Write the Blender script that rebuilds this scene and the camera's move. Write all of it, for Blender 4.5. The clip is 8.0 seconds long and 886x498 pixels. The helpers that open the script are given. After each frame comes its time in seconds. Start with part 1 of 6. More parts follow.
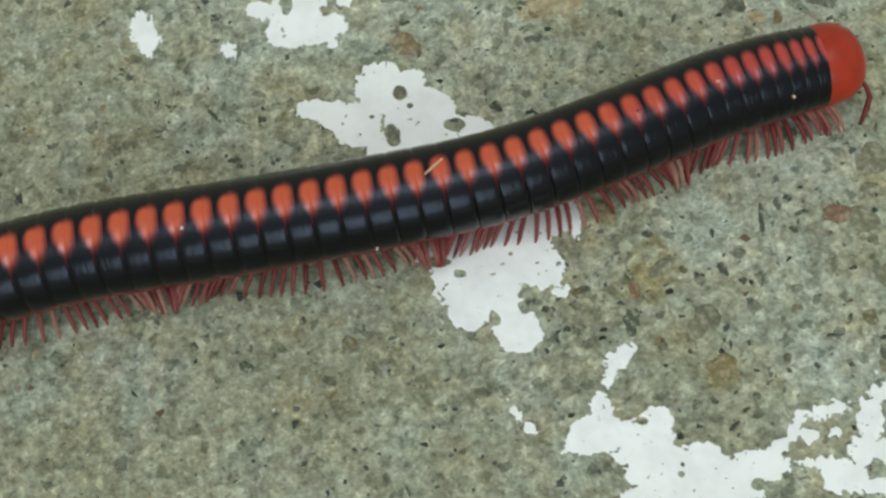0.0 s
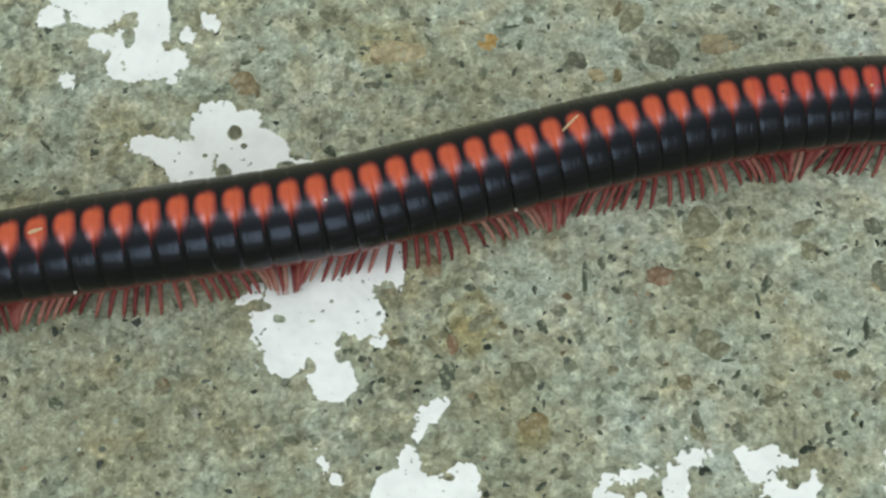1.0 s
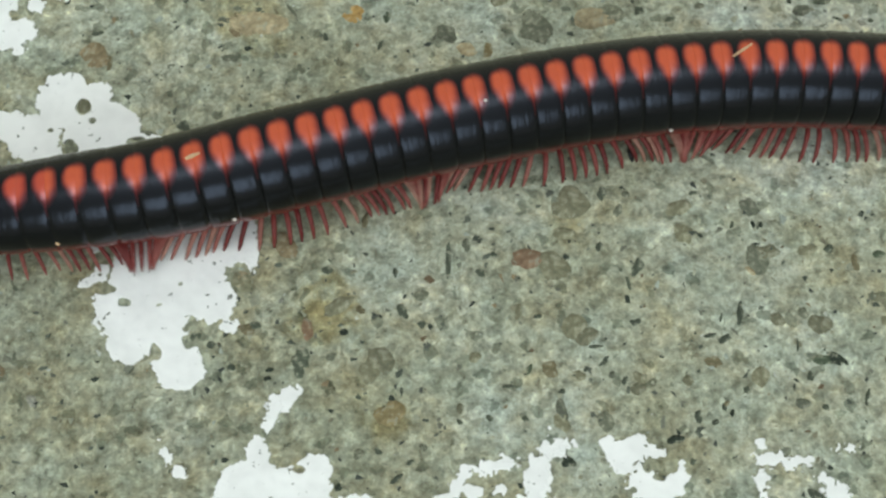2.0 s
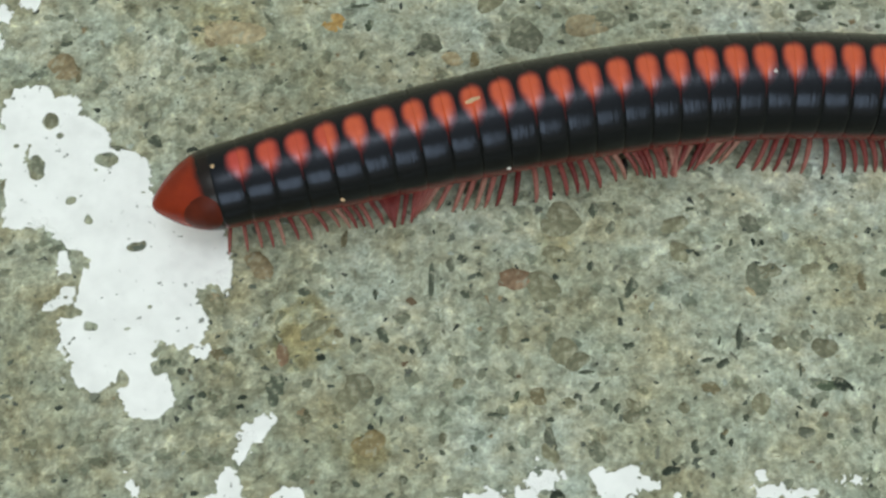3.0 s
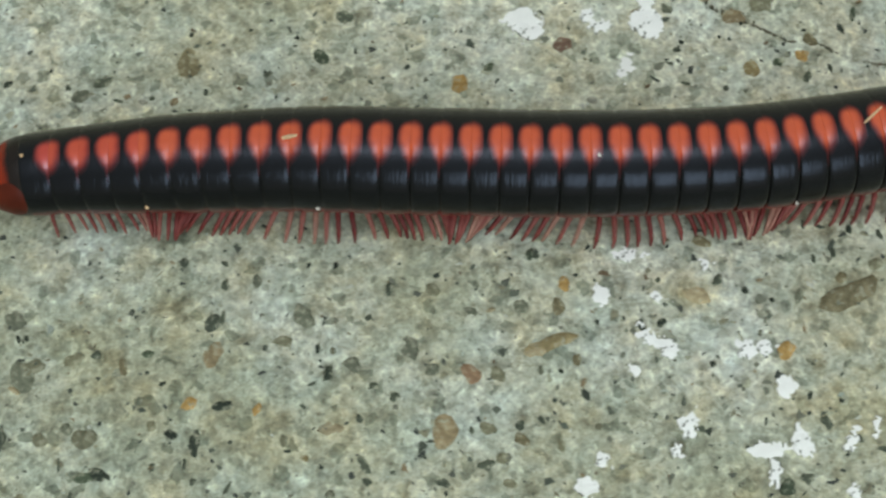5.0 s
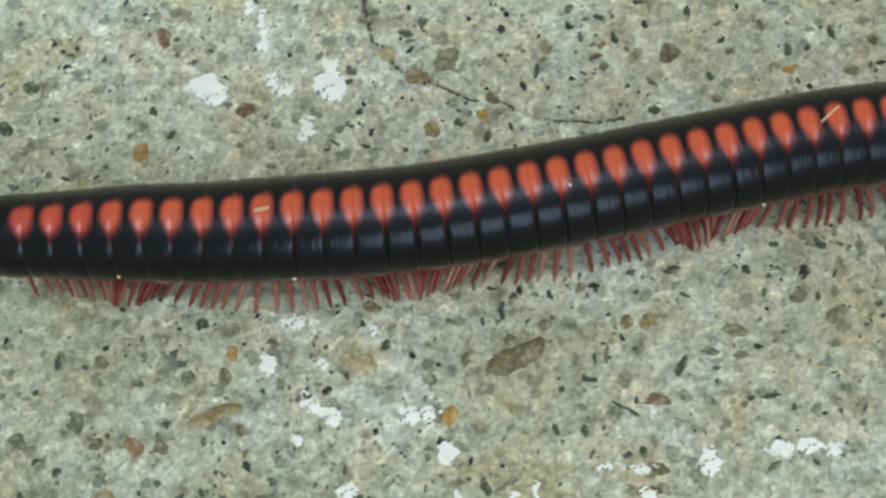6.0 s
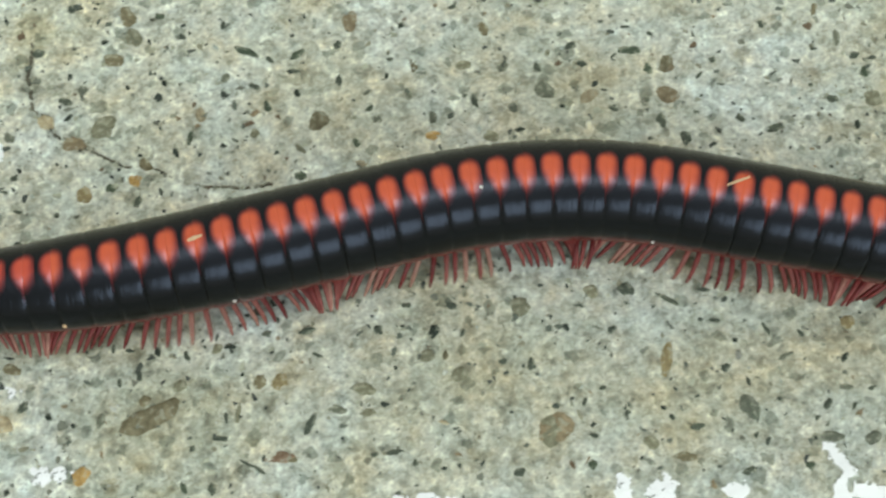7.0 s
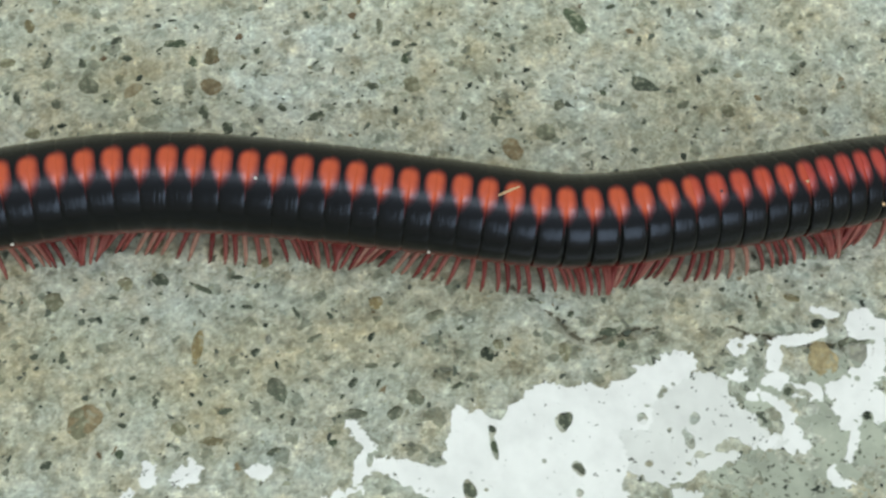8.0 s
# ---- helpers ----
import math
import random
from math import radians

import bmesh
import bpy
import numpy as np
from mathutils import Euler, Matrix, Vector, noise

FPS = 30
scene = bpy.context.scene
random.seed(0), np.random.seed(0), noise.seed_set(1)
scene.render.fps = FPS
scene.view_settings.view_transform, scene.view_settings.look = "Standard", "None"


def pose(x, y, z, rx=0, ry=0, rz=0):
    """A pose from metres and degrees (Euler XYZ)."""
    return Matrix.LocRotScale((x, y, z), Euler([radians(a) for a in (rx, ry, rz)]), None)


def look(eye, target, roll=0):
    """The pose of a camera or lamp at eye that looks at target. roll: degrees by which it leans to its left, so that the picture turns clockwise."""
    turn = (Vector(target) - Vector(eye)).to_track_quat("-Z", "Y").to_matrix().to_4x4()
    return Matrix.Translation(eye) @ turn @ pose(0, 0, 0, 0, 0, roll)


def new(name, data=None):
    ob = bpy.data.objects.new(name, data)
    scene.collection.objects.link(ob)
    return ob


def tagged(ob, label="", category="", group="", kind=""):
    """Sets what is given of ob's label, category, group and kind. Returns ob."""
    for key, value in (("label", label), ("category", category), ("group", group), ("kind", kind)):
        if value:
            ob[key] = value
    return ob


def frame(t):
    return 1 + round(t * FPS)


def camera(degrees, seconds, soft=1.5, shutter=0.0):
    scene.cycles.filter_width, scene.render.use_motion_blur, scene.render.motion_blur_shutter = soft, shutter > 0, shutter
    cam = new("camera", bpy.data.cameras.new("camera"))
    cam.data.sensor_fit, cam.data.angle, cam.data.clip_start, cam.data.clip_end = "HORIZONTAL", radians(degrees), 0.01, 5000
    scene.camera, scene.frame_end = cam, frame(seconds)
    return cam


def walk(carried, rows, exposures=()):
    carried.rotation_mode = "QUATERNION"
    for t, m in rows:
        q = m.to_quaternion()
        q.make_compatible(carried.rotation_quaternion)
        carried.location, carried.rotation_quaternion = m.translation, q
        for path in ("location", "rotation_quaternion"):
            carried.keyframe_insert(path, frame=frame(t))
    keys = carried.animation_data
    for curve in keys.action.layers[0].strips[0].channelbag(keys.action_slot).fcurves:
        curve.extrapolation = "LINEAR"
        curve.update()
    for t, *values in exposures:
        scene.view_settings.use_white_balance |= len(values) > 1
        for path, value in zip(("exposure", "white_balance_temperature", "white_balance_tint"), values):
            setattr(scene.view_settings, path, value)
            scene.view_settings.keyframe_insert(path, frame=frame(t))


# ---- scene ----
U = 0.043  # one plan unit, in metres
MM = 0.001

# camera: carried by hand above the millipede, following it along
cam = camera(35.0, 8.0, soft=2.5, shutter=0.12)
PATH = [
    (0, (0.00544, -0.00844, 0.10498), (-0.00333, 0.02668, 0.01176), -13.64),
    (0.3, (0.00982, -0.01050, 0.10643), (0.00095, 0.02562, 0.01360), -12.79),
    (0.5, (0.01106, -0.00920, 0.10684), (0.00237, 0.02757, 0.01425), -11.84),
    (0.6, (0.01161, -0.01025, 0.10656), (0.00328, 0.02658, 0.01397), -11.04),
    (0.8, (0.01457, -0.01043, 0.10535), (0.00727, 0.02636, 0.01266), -8.91),
    (0.9, (0.01580, -0.00802, 0.10461), (0.00905, 0.02885, 0.01190), -7.80),
    (1, (0.01649, -0.00607, 0.10393), (0.01026, 0.03094, 0.01124), -6.77),
    (1.2, (0.01721, -0.00610, 0.10248), (0.01203, 0.03111, 0.00980), -4.93),
    (1.5, (0.02178, -0.00729, 0.10027), (0.01825, 0.03015, 0.00761), -2.36),
    (1.7, (0.02302, -0.00620, 0.09947), (0.02048, 0.03121, 0.00677), -1.09),
    (2.8, (0.02294, -0.00444, 0.09355), (0.02006, 0.03382, 0.00120), -1.89),
    (3, (0.02541, -0.00250, 0.09322), (0.02157, 0.03556, 0.00083), -3.25),
    (3.2, (0.02752, -0.00127, 0.09260), (0.02478, 0.03748, 0.00045), -1.65),
    (3.3, (0.02886, -0.00112, 0.09228), (0.02693, 0.03804, 0.00028), -0.60),
    (3.5, (0.03040, -0.00134, 0.09176), (0.03010, 0.03845, 0.00002), 1.57),
    (3.8, (0.03656, -0.00020, 0.09186), (0.03898, 0.04031, 0.00046), 4.64),
    (4, (0.03990, 0.00215, 0.09198), (0.04400, 0.04311, 0.00085), 6.33),
    (4.2, (0.04282, 0.00099, 0.09151), (0.04728, 0.04227, 0.00054), 6.33),
    (5.3, (0.08362, 0.00808, 0.09824), (0.08357, 0.03977, 0.00339), -6.49),
    (5.5, (0.08732, 0.00696, 0.09789), (0.08733, 0.03895, 0.00314), -6.36),
    (5.6, (0.08946, 0.00705, 0.09772), (0.08939, 0.03946, 0.00312), -6.58),
    (5.7, (0.09131, 0.00737, 0.09753), (0.09110, 0.04026, 0.00309), -6.92),
    (5.8, (0.09322, 0.00780, 0.09736), (0.09288, 0.04121, 0.00311), -7.26),
    (6, (0.09969, 0.00815, 0.09715), (0.09932, 0.04252, 0.00324), -7.45),
    (6.2, (0.10416, 0.00672, 0.09720), (0.10444, 0.04223, 0.00372), -7.04),
    (6.3, (0.10542, 0.00678, 0.09706), (0.10585, 0.04238, 0.00361), -6.19),
    (6.5, (0.10971, 0.00754, 0.09738), (0.11111, 0.04393, 0.00424), -4.77),
    (6.6, (0.11159, 0.00760, 0.09801), (0.11367, 0.04438, 0.00504), -3.90),
    (6.7, (0.11489, 0.00772, 0.09832), (0.11767, 0.04462, 0.00542), -2.88),
    (6.8, (0.11667, 0.00715, 0.09892), (0.12028, 0.04418, 0.00610), -1.82),
    (6.9, (0.11875, 0.00581, 0.09950), (0.12320, 0.04292, 0.00675), -0.74),
    (7, (0.12093, 0.00499, 0.09997), (0.12624, 0.04222, 0.00731), 0.29),
    (7.1, (0.12367, 0.00551, 0.10029), (0.12985, 0.04299, 0.00778), 1.19),
    (7.2, (0.12599, 0.00499, 0.10072), (0.13314, 0.04292, 0.00846), 1.92),
    (7.3, (0.12826, 0.00336, 0.10128), (0.13628, 0.04181, 0.00932), 3.00),
    (7.4, (0.13159, 0.00155, 0.10105), (0.14050, 0.03951, 0.00897), 3.91),
    (7.5, (0.13515, -0.00027, 0.10119), (0.14507, 0.03734, 0.00907), 4.97),
    (7.6, (0.13824, -0.00166, 0.10161), (0.14920, 0.03540, 0.00938), 6.34),
    (7.7, (0.14040, -0.00211, 0.10211), (0.15241, 0.03419, 0.00971), 7.88),
    (8, (0.14530, 0.00091, 0.10385), (0.16036, 0.03464, 0.01092), 12.78),
]
walk(cam, [(t, look(eye, target, roll)) for t, eye, target, roll in PATH], [(0, -0.05), (0.3, -0.18), (0.5, -0.14), (1, 0.07), (3.5, 0.04), (4, -0.04), (5.5, 0.02), (6.5, 0.10), (7, 0.26), (7.5, 0.29), (8, 0.06)])

# light: bright overcast sky, a little brighter towards the open side behind the camera
world = bpy.data.worlds.new("overcast")
scene.world = world
world.use_nodes = True
wn, wl = world.node_tree.nodes, world.node_tree.links
sky = wn.new("ShaderNodeTexSky")
sky.sky_type, sky.sun_disc = "NISHITA", False
sky.sun_elevation, sky.sun_rotation = radians(32), radians(172)
sky.air_density, sky.dust_density = 1.0, 3.0
grey = wn.new("ShaderNodeHueSaturation")
grey.inputs["Saturation"].default_value = 0.35
place = wn.new("ShaderNodeTexCoord")
up = wn.new("ShaderNodeVectorMath")  # towards the bright part of the cloud, a little on the camera's side
up.operation = "DOT_PRODUCT"
up.inputs[1].default_value = (0.035, -0.06, 0.9975)
cloud = wn.new("ShaderNodeValToRGB")
cloud.color_ramp.interpolation = "EASE"
cloud.color_ramp.elements[0].position, cloud.color_ramp.elements[0].color = 0.0, (4.6, 4.8, 3.5, 1)
cloud.color_ramp.elements[1].position, cloud.color_ramp.elements[1].color = 0.998, (66.0, 71.6, 71.6, 1)
low_cloud = cloud.color_ramp.elements.new(0.80)
low_cloud.color = (5.6, 6.05, 5.6, 1)
high_cloud = cloud.color_ramp.elements.new(0.955)
high_cloud.color = (10.0, 10.9, 11.0, 1)
bright_cloud = cloud.color_ramp.elements.new(0.985)
bright_cloud.color = (26.0, 28.3, 28.6, 1)
both = wn.new("ShaderNodeMix")
both.data_type = "RGBA"
both.inputs["Factor"].default_value = 0.9
back = wn["Background"]
back.inputs["Strength"].default_value = 0.098
wl.new(sky.outputs["Color"], grey.inputs["Color"])
wl.new(place.outputs["Generated"], up.inputs[0])
wl.new(up.outputs["Value"], cloud.inputs["Fac"])
wl.new(grey.outputs["Color"], both.inputs["A"])
wl.new(cloud.outputs["Color"], both.inputs["B"])
wl.new(both.outputs["Result"], back.inputs["Color"])
sun_data = bpy.data.lights.new("sun", "SUN")
sun_data.energy, sun_data.angle, sun_data.color = 0.72, radians(27), (0.70, 0.87, 0.98)
sun = new("sun", sun_data)
sun.matrix_world = look((0.14, -0.39, 0.265), (0.08, 0.03, 0.0))


# ---- materials ----
def shader(name):
    mat = bpy.data.materials.new(name)
    mat.use_nodes = True
    return mat, mat.node_tree.nodes, mat.node_tree.links, mat.node_tree.nodes["Principled BSDF"]


def node(nodes, kind, **values):
    n = nodes.new(kind)
    for key, value in values.items():
        n.inputs[key.replace("_", " ")].default_value = value
    return n


def ramp(nodes, stops, constant=False):
    n = nodes.new("ShaderNodeValToRGB")
    if constant:
        n.color_ramp.interpolation = "CONSTANT"
    els = n.color_ramp.elements
    els[0].position, els[0].color = stops[0][0], (*stops[0][1], 1)
    els[1].position, els[1].color = stops[-1][0], (*stops[-1][1], 1)
    for p, c in stops[1:-1]:
        els.new(p).color = (*c, 1)
    return n


def mix(nodes, links, fac, a, b, blend="MIX"):
    n = nodes.new("ShaderNodeMix")
    n.data_type, n.blend_type = "RGBA", blend
    for socket, value in (("Factor", fac), ("A", a), ("B", b)):
        s = [i for i in n.inputs if i.name == socket and i.type == ("VALUE" if socket == "Factor" else "RGBA")][0]
        if isinstance(value, bpy.types.NodeSocket):
            links.new(value, s)
        elif socket == "Factor":
            s.default_value = value
        else:
            s.default_value = (*value, 1)
    return [o for o in n.outputs if o.type == "RGBA"][0]


def calc(nodes, links, op, a, b=0.0, c=None):
    n = nodes.new("ShaderNodeMath")
    n.operation = op
    for i, value in enumerate((a, b) if c is None else (a, b, c)):
        if isinstance(value, bpy.types.NodeSocket):
            links.new(value, n.inputs[i])
        else:
            n.inputs[i].default_value = value
    return n.outputs[0]


STAINS = [(12.0, 28.8, 2.5, 1), (17.0, 20.8, 1.4, 1), (-16.8, 44.9, 2.4, 0.7), (2.5, 54.0, 2.4, 0.6), (4.3, 53.4, 3.0, 0.6), (29.6, 36.7, 1.9, 0.6), (12.0, 29.4, 1.9, 0.7), (48.1, 35.9, 2.2, 0.4), (103.0, 26.6, 3.2, 0.8), (92.9, 35.9, 1.6, 0.6), (111.2, 25.6, 2.0, 0.7), (96.1, 68.5, 2.4, 0.7)]  # x, y, reach in millimetres, strength


def concrete_material():
    """Worn concrete: pale cement, sand grains of several greys, broad brown and pale tones."""
    mat, n, l, bsdf = shader("worn_concrete")
    at = n.new("ShaderNodeTexCoord").outputs["Object"]
    broad = node(n, "ShaderNodeTexNoise", Scale=75.0, Detail=4.0, Roughness=0.6)
    blot = node(n, "ShaderNodeTexNoise", Scale=420.0, Detail=5.0, Roughness=0.65)
    fine = node(n, "ShaderNodeTexNoise", Scale=2600.0, Detail=4.0, Roughness=0.7)
    bend = node(n, "ShaderNodeTexNoise", Scale=1500.0, Detail=2.0)
    warp = n.new("ShaderNodeVectorMath")
    warp.operation = "MULTIPLY_ADD"
    warp.inputs[1].default_value = (0.0006, 0.0006, 0.0006)
    sand = node(n, "ShaderNodeTexVoronoi", Scale=1250.0)
    grit = node(n, "ShaderNodeTexVoronoi", Scale=3000.0)
    for t in (broad, blot, fine, bend):
        l.new(at, t.inputs["Vector"])
    l.new(bend.outputs["Color"], warp.inputs[0])
    l.new(at, warp.inputs[2])
    l.new(warp.outputs[0], sand.inputs["Vector"])
    l.new(warp.outputs[0], grit.inputs["Vector"])
    cement = ramp(n, [(0.30, (0.328, 0.318, 0.242)), (0.5, (0.382, 0.390, 0.332)), (0.7, (0.43, 0.450, 0.418))])
    l.new(broad.outputs[0], cement.inputs[0])
    stain = ramp(n, [(0.30, (0.55, 0.53, 0.47)), (0.45, (0.93, 0.93, 0.91)), (0.7, (1.15, 1.16, 1.15))])
    l.new(blot.outputs[0], stain.inputs[0])
    c = mix(n, l, 1.0, cement.outputs[0], stain.outputs[0], "MULTIPLY")
    tint = node(n, "ShaderNodeTexNoise", Scale=230.0, Detail=4.0, Roughness=0.65)
    l.new(at, tint.inputs["Vector"])
    cast = ramp(n, [(0.34, (1.05, 0.97, 0.86)), (0.46, (1.0, 0.99, 0.97)), (0.62, (0.95, 1.01, 1.055))])  # rusty and greenish stains
    l.new(tint.outputs[0], cast.inputs[0])
    c = mix(n, l, 1.0, c, cast.outputs[0], "MULTIPLY")
    where = n.new("ShaderNodeSeparateXYZ")
    l.new(at, where.inputs[0])
    # tone set by place, mostly paler with x and y
    along_strip = n.new("ShaderNodeMapRange")
    along_strip.inputs["From Min"].default_value, along_strip.inputs["From Max"].default_value = -0.02, 0.16
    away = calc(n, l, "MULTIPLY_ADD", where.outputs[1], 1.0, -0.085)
    l.new(calc(n, l, "MULTIPLY_ADD", broad.outputs[0], 0.12, calc(n, l, "ADD", where.outputs[0], calc(n, l, "MINIMUM", calc(n, l, "MAXIMUM", away, -0.12), 0.0))), along_strip.inputs["Value"])
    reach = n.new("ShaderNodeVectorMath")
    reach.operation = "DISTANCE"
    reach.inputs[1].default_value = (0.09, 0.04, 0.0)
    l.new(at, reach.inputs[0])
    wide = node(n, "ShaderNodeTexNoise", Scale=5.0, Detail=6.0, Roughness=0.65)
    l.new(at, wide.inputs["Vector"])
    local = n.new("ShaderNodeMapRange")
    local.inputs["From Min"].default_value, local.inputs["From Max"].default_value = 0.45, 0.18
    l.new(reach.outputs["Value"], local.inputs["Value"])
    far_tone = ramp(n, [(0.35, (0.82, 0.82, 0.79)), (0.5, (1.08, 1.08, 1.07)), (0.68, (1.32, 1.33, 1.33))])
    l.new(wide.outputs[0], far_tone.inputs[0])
    strip_tone = ramp(n, [(0.0, (0.88, 0.87, 0.82)), (0.5, (1.155, 1.17, 1.185)), (0.78, (1.37, 1.345, 1.42)), (0.98, (1.24, 1.22, 1.29))])
    l.new(along_strip.outputs[0], strip_tone.inputs[0])
    c = mix(n, l, 1.0, c, mix(n, l, local.outputs[0], far_tone.outputs[0], strip_tone.outputs[0]), "MULTIPLY")
    far_strip = n.new("ShaderNodeMapRange")  # paler strip beyond the trail, stronger with x
    far_strip.inputs["From Min"].default_value, far_strip.inputs["From Max"].default_value = 0.034, 0.054
    l.new(calc(n, l, "MULTIPLY_ADD", broad.outputs[0], 0.02, calc(n, l, "ADD", where.outputs[1], -0.010)), far_strip.inputs["Value"])
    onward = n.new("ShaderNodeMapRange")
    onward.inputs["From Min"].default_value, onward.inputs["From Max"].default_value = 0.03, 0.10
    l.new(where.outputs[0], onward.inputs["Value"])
    c = mix(n, l, calc(n, l, "MULTIPLY", local.outputs[0], calc(n, l, "MULTIPLY", far_strip.outputs[0], onward.outputs[0])), c, mix(n, l, 1.0, c, (1.13, 1.13, 1.14), "MULTIPLY"))
    for px, py, wide_mm, strong in STAINS:  # brown rust and soil stains
        off = n.new("ShaderNodeVectorMath")
        off.operation = "DISTANCE"
        off.inputs[1].default_value = (px * MM, py * MM, 0.0)
        l.new(at, off.inputs[0])
        soaked = n.new("ShaderNodeMapRange")
        soaked.interpolation_type = "SMOOTHSTEP"
        soaked.inputs["From Min"].default_value, soaked.inputs["From Max"].default_value = wide_mm * 1.5 * MM, wide_mm * 0.3 * MM
        l.new(calc(n, l, "MULTIPLY_ADD", calc(n, l, "SUBTRACT", blot.outputs[0], 0.5), wide_mm * 3.5 * MM, off.outputs["Value"]), soaked.inputs["Value"])
        c = mix(n, l, calc(n, l, "MULTIPLY", soaked.outputs[0], strong), c, mix(n, l, 1.0, c, (0.93, 0.84, 0.66), "MULTIPLY"))
    sep = n.new("ShaderNodeSeparateColor")
    l.new(sand.outputs["Color"], sep.inputs[0])
    tone = ramp(n, [(0.0, (0.42, 0.45, 0.40)), (0.05, (0.72, 0.72, 0.66)), (0.18, (0.94, 0.94, 0.90)), (0.8, (1.07, 1.07, 1.05)), (0.94, (1.24, 1.24, 1.21))], True)
    l.new(sep.outputs[0], tone.inputs[0])
    c = mix(n, l, 0.8, c, tone.outputs[0], "MULTIPLY")
    sep2 = n.new("ShaderNodeSeparateColor")
    l.new(grit.outputs["Color"], sep2.inputs[0])
    tone2 = ramp(n, [(0.0, (0.45, 0.46, 0.42)), (0.14, (0.85, 0.84, 0.78)), (0.5, (1.0, 1.0, 0.98)), (0.88, (1.3, 1.3, 1.25))], True)
    l.new(sep2.outputs[1], tone2.inputs[0])
    c = mix(n, l, 0.45, c, tone2.outputs[0], "MULTIPLY")
    dust_and_sheen = ramp(n, [(0.35, (0.78, 0.78, 0.75)), (0.65, (1.16, 1.16, 1.15))])
    l.new(fine.outputs[0], dust_and_sheen.inputs[0])
    c = mix(n, l, 1.0, c, dust_and_sheen.outputs[0], "MULTIPLY")
    veins = node(n, "ShaderNodeTexVoronoi", Scale=760.0)
    veins.feature = "DISTANCE_TO_EDGE"
    bulge = n.new("ShaderNodeVectorMath")
    bulge.operation = "MULTIPLY_ADD"
    bulge.inputs[1].default_value = (0.0016, 0.0016, 0.0016)
    l.new(bend.outputs["Color"], bulge.inputs[0])
    l.new(at, bulge.inputs[2])
    l.new(bulge.outputs[0], veins.inputs["Vector"])
    lime = ramp(n, [(0.0, (1.20, 1.20, 1.17)), (0.10, (1.08, 1.08, 1.07)), (0.30, (0.93, 0.94, 0.92))])  # pale lime between darker grains
    l.new(veins.outputs["Distance"], lime.inputs[0])
    c = mix(n, l, 0.85, c, lime.outputs[0], "MULTIPLY")
    crumbs = node(n, "ShaderNodeTexNoise", Scale=1000.0, Detail=5.0, Roughness=0.62)
    l.new(at, crumbs.inputs["Vector"])
    # dark and pale specks, with relief shade and lit tops put into the colour
    speck_shade = ramp(n, [(0.30, (0.40, 0.41, 0.36)), (0.39, (0.84, 0.84, 0.81)), (0.52, (1.03, 1.03, 1.02)), (0.66, (1.40, 1.40, 1.37))])
    l.new(crumbs.outputs[0], speck_shade.inputs[0])
    c = mix(n, l, calc(n, l, "MULTIPLY_ADD", along_strip.outputs[0], -0.45, 1.0), c, speck_shade.outputs[0], "MULTIPLY")
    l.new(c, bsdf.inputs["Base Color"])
    bsdf.inputs["Roughness"].default_value = 0.85
    bump = node(n, "ShaderNodeBump", Strength=0.7, Distance=0.00014)
    high = calc(n, l, "ADD", calc(n, l, "ADD", fine.outputs[0], crumbs.outputs[0]), sep.outputs[1])
    l.new(high, bump.inputs["Height"])
    l.new(bump.outputs[0], bsdf.inputs["Normal"])
    return mat


def grain_material():
    """Sand grains set in the cement, each of its own colour."""
    mat, n, l, bsdf = shader("sand_grains")
    pick = n.new("ShaderNodeNewGeometry").outputs["Random Per Island"]
    pal = ramp(n, [(0.0, (0.035, 0.044, 0.036)), (0.11, (0.08, 0.09, 0.07)), (0.22, (0.15, 0.155, 0.115)), (0.36, (0.22, 0.21, 0.14)), (0.50, (0.29, 0.30, 0.22)),
                   (0.66, (0.38, 0.39, 0.29)), (0.85, (0.24, 0.18, 0.10)), (0.89, (0.34, 0.38, 0.33)), (0.96, (0.5, 0.52, 0.46))], True)
    l.new(pick, pal.inputs[0])
    at = n.new("ShaderNodeTexCoord").outputs["Object"]
    fine = node(n, "ShaderNodeTexNoise", Scale=2400.0, Detail=3.0)
    l.new(at, fine.inputs["Vector"])
    shade = ramp(n, [(0.3, (0.7, 0.7, 0.7)), (0.7, (1.3, 1.3, 1.25))])
    l.new(fine.outputs[0], shade.inputs[0])
    l.new(mix(n, l, 1.0, pal.outputs[0], shade.outputs[0], "MULTIPLY"), bsdf.inputs["Base Color"])
    bsdf.inputs["Roughness"].default_value = 0.6
    return mat


def grit_material():
    mat, n, l, bsdf = shader("dark_grit")
    pick = n.new("ShaderNodeNewGeometry").outputs["Random Per Island"]
    pal = ramp(n, [(0.0, (0.05, 0.06, 0.048)), (0.2, (0.085, 0.098, 0.078)), (0.45, (0.13, 0.145, 0.115)), (0.75, (0.19, 0.20, 0.155)), (0.93, (0.15, 0.11, 0.07))], True)
    l.new(pick, pal.inputs[0])
    l.new(pal.outputs[0], bsdf.inputs["Base Color"])
    bsdf.inputs["Roughness"].default_value = 0.9
    bsdf.inputs["Specular IOR Level"].default_value = 0.15
    return mat


